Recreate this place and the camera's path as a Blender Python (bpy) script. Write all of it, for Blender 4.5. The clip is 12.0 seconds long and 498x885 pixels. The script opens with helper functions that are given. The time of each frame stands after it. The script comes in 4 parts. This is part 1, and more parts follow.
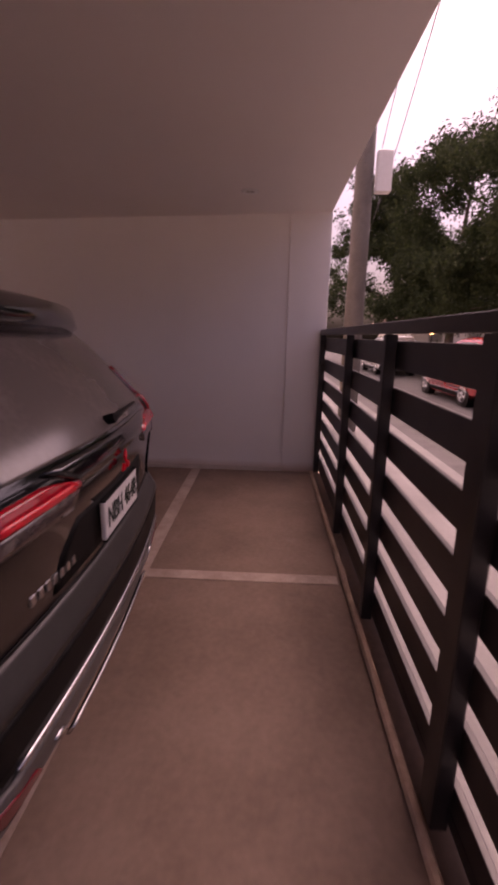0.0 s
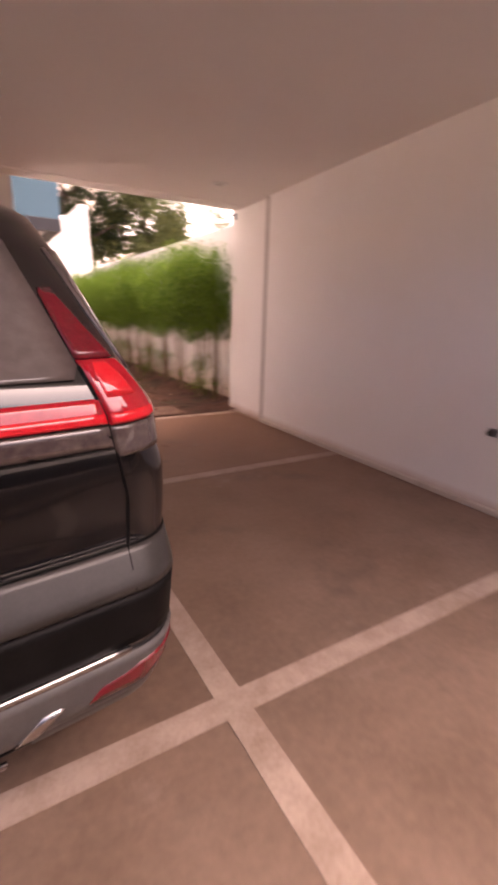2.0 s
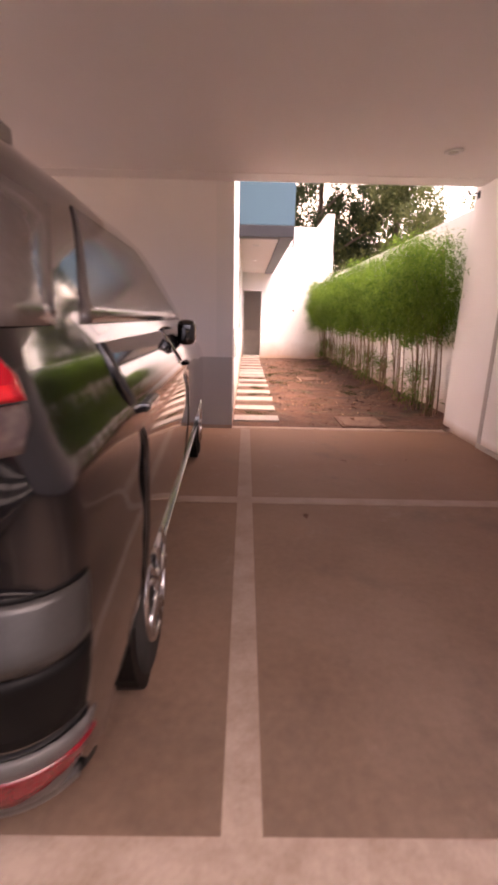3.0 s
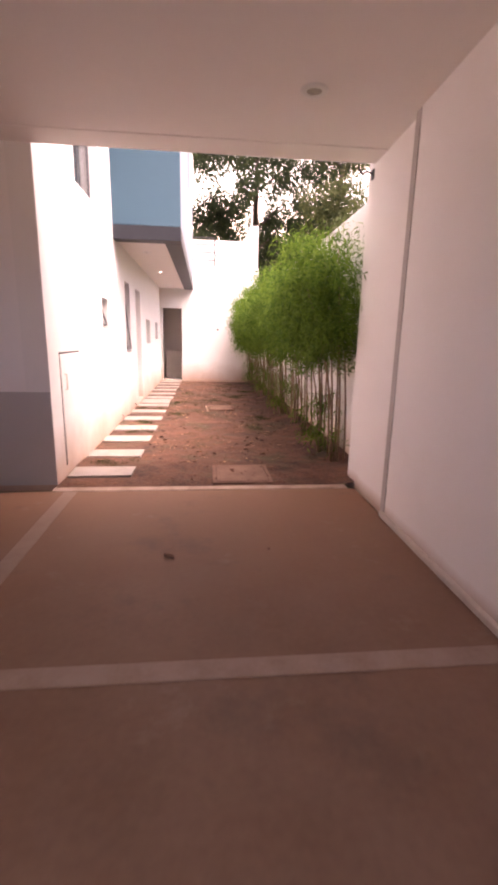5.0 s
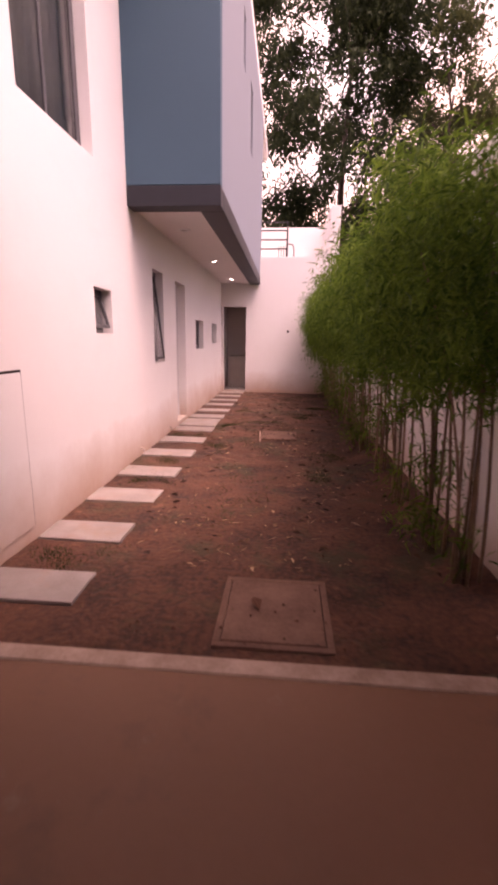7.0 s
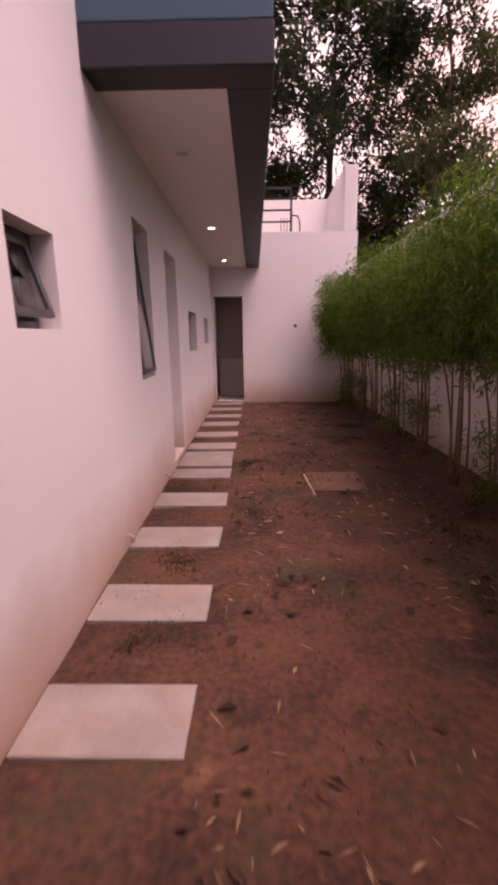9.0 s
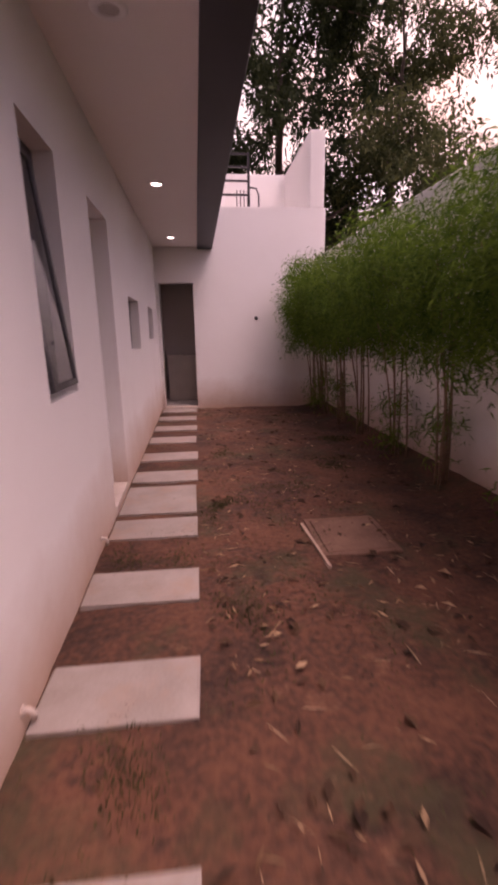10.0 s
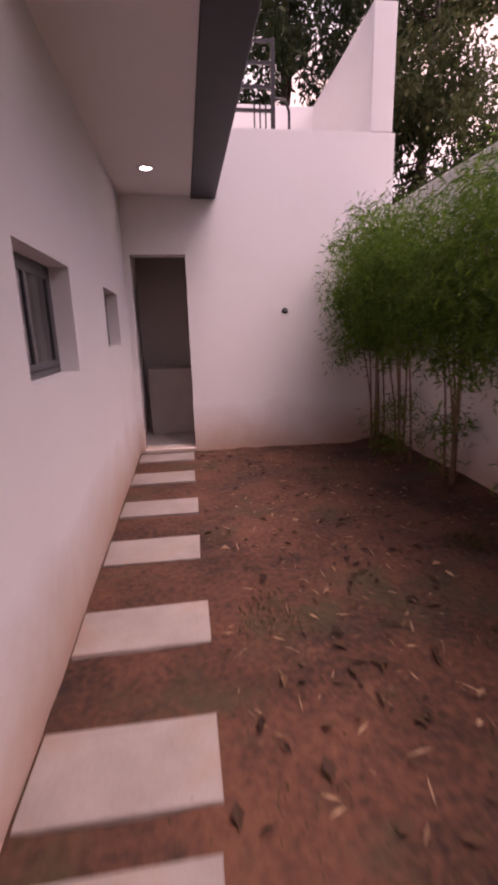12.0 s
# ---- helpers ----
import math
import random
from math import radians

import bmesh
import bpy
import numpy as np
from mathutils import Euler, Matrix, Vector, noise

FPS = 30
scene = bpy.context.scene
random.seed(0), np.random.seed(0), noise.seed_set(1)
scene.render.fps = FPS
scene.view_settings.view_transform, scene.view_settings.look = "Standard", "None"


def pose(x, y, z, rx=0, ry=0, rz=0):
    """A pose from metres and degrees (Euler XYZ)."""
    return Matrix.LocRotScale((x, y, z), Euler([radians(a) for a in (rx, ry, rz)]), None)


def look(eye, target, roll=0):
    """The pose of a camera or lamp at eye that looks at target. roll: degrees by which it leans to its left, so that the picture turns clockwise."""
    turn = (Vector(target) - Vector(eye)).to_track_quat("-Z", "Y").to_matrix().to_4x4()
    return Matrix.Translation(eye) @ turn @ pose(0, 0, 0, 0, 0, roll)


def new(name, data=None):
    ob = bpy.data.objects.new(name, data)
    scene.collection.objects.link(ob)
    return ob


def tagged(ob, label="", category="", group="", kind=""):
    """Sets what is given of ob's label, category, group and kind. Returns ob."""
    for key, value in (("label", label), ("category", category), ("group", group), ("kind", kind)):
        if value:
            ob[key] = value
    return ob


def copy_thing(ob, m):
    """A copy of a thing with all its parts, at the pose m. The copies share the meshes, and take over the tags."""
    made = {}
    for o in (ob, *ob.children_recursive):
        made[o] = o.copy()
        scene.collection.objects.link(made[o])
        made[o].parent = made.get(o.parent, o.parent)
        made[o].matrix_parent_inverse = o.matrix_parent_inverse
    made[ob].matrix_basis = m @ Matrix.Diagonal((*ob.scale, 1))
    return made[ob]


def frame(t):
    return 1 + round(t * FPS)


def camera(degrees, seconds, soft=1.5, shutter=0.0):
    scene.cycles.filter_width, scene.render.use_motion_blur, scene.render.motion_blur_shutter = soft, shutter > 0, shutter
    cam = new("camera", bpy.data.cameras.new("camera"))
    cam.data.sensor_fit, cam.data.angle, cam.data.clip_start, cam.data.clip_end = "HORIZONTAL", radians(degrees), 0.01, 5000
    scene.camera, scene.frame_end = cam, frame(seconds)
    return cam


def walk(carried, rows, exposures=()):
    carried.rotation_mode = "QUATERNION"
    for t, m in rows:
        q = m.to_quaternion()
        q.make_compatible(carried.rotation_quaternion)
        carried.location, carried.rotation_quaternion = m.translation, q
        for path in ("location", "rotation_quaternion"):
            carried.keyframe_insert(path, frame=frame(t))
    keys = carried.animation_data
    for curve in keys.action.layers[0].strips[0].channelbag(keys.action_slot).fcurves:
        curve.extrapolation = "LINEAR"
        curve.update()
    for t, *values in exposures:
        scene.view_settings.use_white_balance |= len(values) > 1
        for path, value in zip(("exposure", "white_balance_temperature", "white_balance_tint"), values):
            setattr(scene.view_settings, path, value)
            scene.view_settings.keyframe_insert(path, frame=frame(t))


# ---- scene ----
cam = camera(58.4, 12.0, 3.5, 0.4)
PATH = [
    (0, (-5.379, -3.565, 1.622), (-3.436, -3.488, 1.154), 1.2),
    (0.4, (-5.032, -3.662, 1.564), (-3.107, -3.455, 1.059), 1.3),
    (0.7, (-4.792, -3.730, 1.519), (-2.903, -3.337, 0.992), 0.6),
    (1, (-4.466, -3.771, 1.447), (-2.661, -3.099, 0.907), 1.1),
    (1.2, (-4.227, -3.824, 1.425), (-2.508, -2.953, 0.888), 0.6),
    (1.5, (-3.851, -3.909, 1.398), (-2.318, -2.741, 0.864), 1.8),
    (1.8, (-3.482, -3.914, 1.391), (-2.240, -2.444, 0.848), 1.5),
    (2, (-3.274, -3.875, 1.416), (-2.285, -2.228, 0.860), 1.6),
    (2.5, (-2.870, -3.706, 1.353), (-2.573, -1.808, 0.796), 1.6),
    (2.6, (-2.835, -3.658, 1.339), (-2.671, -1.746, 0.773), 0.2),
    (2.7, (-2.789, -3.621, 1.329), (-2.734, -1.702, 0.769), 0.3),
    (4.3, (-1.826, -2.599, 1.273), (-1.801, -0.657, 0.795), 3.6),
    (4.5, (-1.722, -2.43, 1.283), (-1.542, -0.492, 0.823), 4.5),
    (5, (-1.454, -1.994, 1.325), (-1.257, -0.056, 0.871), 1.2),
    (5.5, (-1.25, -1.47, 1.317), (-1.06, 0.467, 0.858), 2.0),
    (6, (-1.091, -0.903, 1.33), (-0.931, 1.038, 0.875), 1.8),
    (6.5, (-1.018, -0.333, 1.353), (-1.049, 1.614, 0.899), 1.8),
    (7, (-1.078, 0.207, 1.385), (-1.232, 2.148, 0.93), 0.9),
    (7.2, (-1.128, 0.427, 1.385), (-1.279, 2.367, 0.924), 0.4),
    (8.8, (-1.822, 2.326, 1.368), (-1.915, 4.271, 0.911), -1.1),
    (9, (-1.918, 2.522, 1.368), (-1.945, 4.467, 0.905), -0.9),
    (9.5, (-2.062, 3.144, 1.377), (-1.953, 5.086, 0.911), -2.2),
    (10, (-2.122, 3.914, 1.355), (-1.907, 5.842, 0.869), -0.9),
    (10.5, (-2.146, 4.711, 1.385), (-1.883, 6.63, 0.888), -1.2),
    (11, (-2.144, 5.435, 1.374), (-1.888, 7.357, 0.88), -1.4),
    (11.5, (-2.179, 6.135, 1.379), (-1.915, 8.056, 0.887), -1.2),
    (12, (-2.201, 6.877, 1.366), (-1.94, 8.799, 0.877), -1.5),
]
EXPO = [(0.0, 0.72, 7500, 54), (0.5, 1.25, 7900, 56), (1.0, 1.75, 8000, 56), (1.5, 2.1, 7800, 44), (2.5, 2.4, 7500, 32), (4.4, 2.45, 7100, 34), (5.5, 2.05, 7200, 37),
        (6.5, 1.32, 7400, 50), (7.2, 0.92, 7400, 56), (9.0, 0.33, 7000, 53), (10.5, 0.3, 6900, 51), (12.0, 0.45, 6600, 48)]
walk(cam, [(t, look(eye, target, roll)) for t, eye, target, roll in PATH], EXPO)

# ---- world, sun, large lights ----
SUN_UP, SUN_TURN = 67, 118     # elevation and bearing of the soft evening light
world = bpy.data.worlds.new("dusk")
scene.world = world
world.use_nodes = True
wn = world.node_tree
sky = wn.nodes.new("ShaderNodeTexSky")
sky.sky_type, sky.sun_disc = "NISHITA", False
sky.sun_elevation, sky.sun_rotation = radians(SUN_UP), radians(SUN_TURN)
sky.air_density, sky.dust_density, sky.ozone_density = 0.6, 10.0, 0.6
wn.links.new(sky.outputs[0], wn.nodes["Background"].inputs[0])
wn.nodes["Background"].inputs[1].default_value = 0.15
sun_data = bpy.data.lights.new("sun", "SUN")
sun_data.energy, sun_data.angle, sun_data.color = 0.55, radians(86), (1.0, 0.9, 0.82)
sun = new("sun", sun_data)
sun.matrix_world = look((20 * math.sin(radians(SUN_TURN)), 20 * math.cos(radians(SUN_TURN)), 20 * math.tan(radians(SUN_UP))), (0, 0, 0))


# ---- materials ----
def node_mat(name):
    m = bpy.data.materials.new(name)
    m.use_nodes = True
    return m, m.node_tree, m.node_tree.nodes["Principled BSDF"]


def surface(name, a, b, rough=0.8, scale=3.0, fine=60.0, bump=0.15, dist=0.01, metal=0.0, spec=0.5, contrast=(0.35, 0.65), fine_mix=0.25, coat=0.0, random=0.0):
    """Two colours mixed by broad and fine noise, with relief."""
    m, nt, bs = node_mat(name)
    co = nt.nodes.new("ShaderNodeTexCoord")
    geo = nt.nodes.new("ShaderNodeNewGeometry")
    n1 = nt.nodes.new("ShaderNodeTexNoise")
    n1.inputs["Scale"].default_value, n1.inputs["Detail"].default_value, n1.inputs["Roughness"].default_value = scale, 6, 0.6
    n2 = nt.nodes.new("ShaderNodeTexNoise")
    n2.inputs["Scale"].default_value, n2.inputs["Detail"].default_value = fine, 4
    for n in (n1, n2):
        nt.links.new(geo.outputs["Position"], n.inputs["Vector"])
    add = nt.nodes.new("ShaderNodeMix")
    add.data_type = "FLOAT"
    add.inputs[0].default_value = fine_mix
    nt.links.new(n1.outputs[0], add.inputs[2])
    nt.links.new(n2.outputs[0], add.inputs[3])
    ramp = nt.nodes.new("ShaderNodeMapRange")
    ramp.inputs[1].default_value, ramp.inputs[2].default_value = contrast
    nt.links.new(add.outputs[0], ramp.inputs[0])
    mix = nt.nodes.new("ShaderNodeMix")
    mix.data_type = "RGBA"
    mix.inputs[6].default_value, mix.inputs[7].default_value = (*a, 1), (*b, 1)
    nt.links.new(ramp.outputs[0], mix.inputs[0])
    out = mix.outputs[2]
    if random:
        info = nt.nodes.new("ShaderNodeObjectInfo")
        hsv = nt.nodes.new("ShaderNodeHueSaturation")
        mr = nt.nodes.new("ShaderNodeMapRange")
        mr.inputs[3].default_value, mr.inputs[4].default_value = 1 - random, 1 + random
        nt.links.new(info.outputs["Random"], mr.inputs[0])
        nt.links.new(mr.outputs[0], hsv.inputs["Value"])
        nt.links.new(out, hsv.inputs["Color"])
        out = hsv.outputs[0]
    nt.links.new(out, bs.inputs["Base Color"])
    bs.inputs["Roughness"].default_value, bs.inputs["Metallic"].default_value = rough, metal
    bs.inputs["Specular IOR Level"].default_value = spec
    bs.inputs["Coat Weight"].default_value = coat
    bs.inputs["Coat Roughness"].default_value = 0.04
    if bump:
        bp = nt.nodes.new("ShaderNodeBump")
        bp.inputs["Strength"].default_value, bp.inputs["Distance"].default_value = bump, dist
        nt.links.new(add.outputs[0], bp.inputs["Height"])
        nt.links.new(bp.outputs[0], bs.inputs["Normal"])
    return m


def leafy(name, a, b, rough=0.55, through_light=0.35):
    m, nt, bs = node_mat(name)
    geo = nt.nodes.new("ShaderNodeNewGeometry")
    mix = nt.nodes.new("ShaderNodeMix")
    mix.data_type = "RGBA"
    mix.inputs[6].default_value, mix.inputs[7].default_value = (*a, 1), (*b, 1)
    nt.links.new(geo.outputs["Random Per Island"], mix.inputs[0])
    nt.links.new(mix.outputs[2], bs.inputs["Base Color"])
    bs.inputs["Roughness"].default_value = rough
    bs.inputs["Specular IOR Level"].default_value = 0.25
    tr = nt.nodes.new("ShaderNodeBsdfTranslucent")
    nt.links.new(mix.outputs[2], tr.inputs["Color"])
    ms = nt.nodes.new("ShaderNodeMixShader")
    ms.inputs[0].default_value = through_light
    nt.links.new(bs.outputs[0], ms.inputs[1])
    nt.links.new(tr.outputs[0], ms.inputs[2])
    nt.links.new(ms.outputs[0], nt.nodes["Material Output"].inputs[0])
    return m


def glass(name, tint=(0.9, 0.95, 0.95), rough=0.02):
    m, nt, bs = node_mat(name)
    bs.inputs["Base Color"].default_value = (*tint, 1)
    bs.inputs["Transmission Weight"].default_value = 1.0
    bs.inputs["Roughness"].default_value, bs.inputs["IOR"].default_value = rough, 1.45
    return m


def glow(name, colour, strength):
    m, nt, bs = node_mat(name)
    bs.inputs["Emission Color"].default_value = (*colour, 1)
    bs.inputs["Emission Strength"].default_value = strength
    bs.inputs["Base Color"].default_value = (*colour, 1)
    return m


def painted_wall(name, colour, stain, stain_low=0.0, rough=0.75):
    """Plaster paint with faint blotches, trowel relief and splashed soil along the foot."""
    m, nt, bs = node_mat(name)
    geo = nt.nodes.new("ShaderNodeNewGeometry")
    sep = nt.nodes.new("ShaderNodeSeparateXYZ")
    nt.links.new(geo.outputs["Position"], sep.inputs[0])
    big = nt.nodes.new("ShaderNodeTexNoise")
    big.inputs["Scale"].default_value, big.inputs["Detail"].default_value, big.inputs["Roughness"].default_value = 1.3, 8, 0.65
    small = nt.nodes.new("ShaderNodeTexNoise")
    small.inputs["Scale"].default_value, small.inputs["Detail"].default_value = 45, 5
    nt.links.new(geo.outputs["Position"], big.inputs["Vector"])
    nt.links.new(geo.outputs["Position"], small.inputs["Vector"])
    blotch = nt.nodes.new("ShaderNodeMapRange")
    blotch.inputs[1].default_value, blotch.inputs[2].default_value, blotch.inputs[4].default_value = 0.45, 0.8, 0.22
    nt.links.new(big.outputs[0], blotch.inputs[0])
    mix = nt.nodes.new("ShaderNodeMix")
    mix.data_type = "RGBA"
    mix.inputs[6].default_value, mix.inputs[7].default_value = (*colour, 1), (*stain, 1)
    nt.links.new(blotch.outputs[0], mix.inputs[0])
    out = mix.outputs[2]
    if stain_low:
        foot = nt.nodes.new("ShaderNodeMapRange")
        foot.inputs[1].default_value, foot.inputs[2].default_value = stain_low, 0.0
        wob = nt.nodes.new("ShaderNodeMath")
        wob.operation = "MULTIPLY_ADD"
        wob.inputs[1].default_value, wob.inputs[2].default_value = -stain_low * 0.9, stain_low * 0.45
        nt.links.new(big.outputs[0], wob.inputs[0])
        hz = nt.nodes.new("ShaderNodeMath")
        hz.operation = "ADD"
        nt.links.new(sep.outputs[2], hz.inputs[0])
        nt.links.new(wob.outputs[0], hz.inputs[1])
        nt.links.new(hz.outputs[0], foot.inputs[0])
        foot.inputs[4].default_value = 0.8
        mud = nt.nodes.new("ShaderNodeMix")
        mud.data_type = "RGBA"
        mud.inputs[7].default_value = (0.42, 0.24, 0.14, 1)
        nt.links.new(foot.outputs[0], mud.inputs[0])
        nt.links.new(out, mud.inputs[6])
        out = mud.outputs[2]
    nt.links.new(out, bs.inputs["Base Color"])
    bs.inputs["Roughness"].default_value = rough
    bp = nt.nodes.new("ShaderNodeBump")
    bp.inputs["Strength"].default_value, bp.inputs["Distance"].default_value = 0.12, 0.006
    nt.links.new(small.outputs[0], bp.inputs["Height"])
    nt.links.new(bp.outputs[0], bs.inputs["Normal"])
    return m


WALL = painted_wall("white_wall_paint", (0.80, 0.78, 0.76), (0.66, 0.62, 0.58), 0.55)
PORT_WALL = painted_wall("carport_wall_paint", (0.84, 0.81, 0.79), (0.72, 0.66, 0.61), 0.12)
CEIL = painted_wall("ceiling_paint", (0.82, 0.78, 0.75), (0.72, 0.67, 0.63))
BLUE = painted_wall("blue_grey_paint", (0.042, 0.105, 0.15), (0.037, 0.092, 0.132))
PALE_GREY = painted_wall("pale_grey_paint", (0.23, 0.265, 0.31), (0.20, 0.235, 0.275))
NAVY = surface("dark_navy_fascia", (0.010, 0.012, 0.018), (0.015, 0.017, 0.025), 0.5, 4, 80, 0.08)
PAVER = surface("cream_stone_paver", (0.25, 0.213, 0.188), (0.345, 0.30, 0.27), 0.75, 4, 70, 0.2, 0.004, random=0.07)
SOIL = surface("red_brown_soil", (0.03, 0.014, 0.009), (0.135, 0.055, 0.029), 0.95, 1.7, 30, 0.9, 0.03, fine_mix=0.4, contrast=(0.36, 0.62))
CONCRETE = surface("brown_stained_concrete", (0.165, 0.108, 0.078), (0.26, 0.180, 0.135), 0.7, 1.4, 28, 0.25, 0.008, contrast=(0.36, 0.64))


def mud_over(m, colour, y0, y1):
    """Red mud tracked in from the yard, in uneven patches that thin out towards the street."""
    nt = m.node_tree
    bs = nt.nodes["Principled BSDF"]
    geo = nt.nodes.new("ShaderNodeNewGeometry")
    sep = nt.nodes.new("ShaderNodeSeparateXYZ")
    nt.links.new(geo.outputs["Position"], sep.inputs[0])
    no = nt.nodes.new("ShaderNodeTexNoise")
    no.inputs["Scale"].default_value, no.inputs["Detail"].default_value, no.inputs["Roughness"].default_value = 0.9, 7, 0.65
    nt.links.new(geo.outputs["Position"], no.inputs["Vector"])
    ad = nt.nodes.new("ShaderNodeMath")
    ad.operation = "MULTIPLY_ADD"
    ad.inputs[1].default_value = 3.0
    nt.links.new(no.outputs[0], ad.inputs[0])
    nt.links.new(sep.outputs[1], ad.inputs[2])
    mr = nt.nodes.new("ShaderNodeMapRange")
    mr.inputs[1].default_value, mr.inputs[2].default_value, mr.inputs[4].default_value = y0 + 1.5, y1 + 1.5, 0.85
    nt.links.new(ad.outputs[0], mr.inputs[0])
    mix = nt.nodes.new("ShaderNodeMix")
    mix.data_type = "RGBA"
    mix.inputs[7].default_value = (*colour, 1)
    nt.links.new(mr.outputs[0], mix.inputs[0])
    nt.links.new(bs.inputs["Base Color"].links[0].from_socket, mix.inputs[6])
    nt.links.new(mix.outputs[2], bs.inputs["Base Color"])


mud_over(CONCRETE, (0.245, 0.116, 0.060), -2.8, 1.2)


def patch_over(m, colour, scale, lo, hi, amount, offset):
    """Irregular patches of another colour: moss, damp, oil, and painted shade among grass."""
    nt = m.node_tree
    bs = nt.nodes["Principled BSDF"]
    geo = nt.nodes.new("ShaderNodeNewGeometry")
    mp = nt.nodes.new("ShaderNodeMapping")
    mp.inputs["Location"].default_value = (offset, offset * 0.7, 0)
    no = nt.nodes.new("ShaderNodeTexNoise")
    no.inputs["Scale"].default_value, no.inputs["Detail"].default_value, no.inputs["Roughness"].default_value = scale, 9, 0.7
    nt.links.new(geo.outputs["Position"], mp.inputs[0])
    nt.links.new(mp.outputs[0], no.inputs["Vector"])
    mr = nt.nodes.new("ShaderNodeMapRange")
    mr.inputs[1].default_value, mr.inputs[2].default_value, mr.inputs[4].default_value = lo, hi, amount
    nt.links.new(no.outputs[0], mr.inputs[0])
    mix = nt.nodes.new("ShaderNodeMix")
    mix.data_type = "RGBA"
    mix.inputs[7].default_value = (*colour, 1)
    nt.links.new(mr.outputs[0], mix.inputs[0])
    nt.links.new(bs.inputs["Base Color"].links[0].from_socket, mix.inputs[6])
    nt.links.new(mix.outputs[2], bs.inputs["Base Color"])


patch_over(CONCRETE, (0.11, 0.072, 0.055), 1.1, 0.55, 0.72, 0.6, 3.0)
patch_over(CONCRETE, (0.36, 0.29, 0.24), 2.6, 0.60, 0.75, 0.4, 11.0)
patch_over(SOIL, (0.05, 0.042, 0.018), 1.5, 0.52, 0.64, 0.8, 5.0)
# dark damp soil, with the grass's shadow painted in the same patches
patch_over(SOIL, (0.03, 0.016, 0.011), 3.8, 0.58, 0.68, 0.8, 9.0)
patch_over(SOIL, (0.30, 0.15, 0.085), 2.8, 0.60, 0.72, 0.6, 14.0)
patch_over(PAVER, (0.34, 0.22, 0.16), 3.0, 0.52, 0.70, 0.6, 2.0)
CEMENT = surface("light_cement", (0.50, 0.42, 0.36), (0.62, 0.54, 0.47), 0.8, 5, 70, 0.25, 0.006)
LINE = surface("worn_line_paint", (0.27, 0.19, 0.145), (0.47, 0.37, 0.31), 0.8, 6, 60, 0.2, 0.004, contrast=(0.25, 0.6))
mud_over(LINE, (0.30, 0.19, 0.135), -3.0, 1.0)
KERB = surface("muddy_cement", (0.30, 0.20, 0.145), (0.50, 0.37, 0.29), 0.85, 5, 60, 0.3, 0.006)
STRIP = painted_wall("recess_look_grey", (0.44, 0.40, 0.38), (0.37, 0.33, 0.31))
DADO = painted_wall("grey_dado_paint", (0.50, 0.48, 0.47), (0.44, 0.42, 0.40))
BLACK_METAL = surface("black_painted_steel", (0.012, 0.010, 0.010), (0.026, 0.021, 0.02), 0.42, 8, 120, 0.1, 0.002)
ALU = surface("grey_window_aluminium", (0.10, 0.10, 0.105), (0.15, 0.15, 0.155), 0.4, 6, 90, 0.05, 0.002, metal=0.6)
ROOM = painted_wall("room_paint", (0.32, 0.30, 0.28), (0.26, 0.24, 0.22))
PASSAGE = painted_wall("bare_grey_plaster", (0.62, 0.57, 0.53), (0.52, 0.47, 0.43))
GLASS = glass("clear_glass")
WHITE_TRIM = surface("white_lamp_trim", (0.75, 0.74, 0.72), (0.8, 0.79, 0.78), 0.4, 20, 90, 0)
LAMP_ON = glow("lamp_lit", (1.0, 0.9, 0.78), 14)
LAMP_OFF = surface("lamp_reflector", (0.35, 0.32, 0.30), (0.45, 0.42, 0.40), 0.3, 30, 90, 0)
ASPHALT = surface("asphalt", (0.05, 0.048, 0.045), (0.09, 0.085, 0.08), 0.9, 1.5, 60, 0.4, 0.01)
STREET = surface("pale_street_concrete", (0.13, 0.124, 0.118), (0.185, 0.177, 0.17), 0.85, 1.2, 40, 0.3, 0.01)
EARTH = surface("dry_earth", (0.12, 0.09, 0.05), (0.2, 0.16, 0.09), 0.95, 0.6, 12, 0.5, 0.04)


# ---- geometry helpers ----
def mesh_ob(name, verts, faces, material=None, parent=None, smooth=False):
    me = bpy.data.meshes.new(name)
    me.from_pydata([tuple(v) for v in verts], [], [tuple(f) for f in faces])
    me.update()
    if material:
        me.materials.append(material)
    if smooth:
        for p in me.polygons:
            p.use_smooth = True
    ob = new(name, me)
    if parent:
        ob.parent = parent
    return ob


def part(name, bm, material, parent=None, label="", smooth=False):
    """Links a bmesh as one mesh object, under a thing or a part."""
    me = bpy.data.meshes.new(name)
    bmesh.ops.recalc_face_normals(bm, faces=bm.faces)
    bm.to_mesh(me)
    bm.free()
    me.materials.append(material)
    if smooth:
        for p in me.polygons:
            p.use_smooth = True
    ob = new(name, me)
    if parent:
        ob.parent = parent
    return tagged(ob, label)


def thing(name, label, category, at=(0, 0, 0), group="", kind="", turn=0):
    ob = new(name)
    ob.empty_display_size = 0.1
    ob.matrix_basis = pose(*at, 0, 0, turn)
    return tagged(ob, label, category, group, kind)


def add_box(bm, x0, x1, y0, y1, z0, z1, bevel=0.0, segments=1):
    m = Matrix.Translation(((x0 + x1) / 2, (y0 + y1) / 2, (z0 + z1) / 2)) @ Matrix.Diagonal((x1 - x0, y1 - y0, z1 - z0, 1))
    made = bmesh.ops.create_cube(bm, size=1, matrix=m)["verts"]
    if bevel:
        edges = list({e for v in made for e in v.link_edges})
        bmesh.ops.bevel(bm, geom=edges, offset=bevel, segments=segments, profile=0.5, affect="EDGES")
    return bm


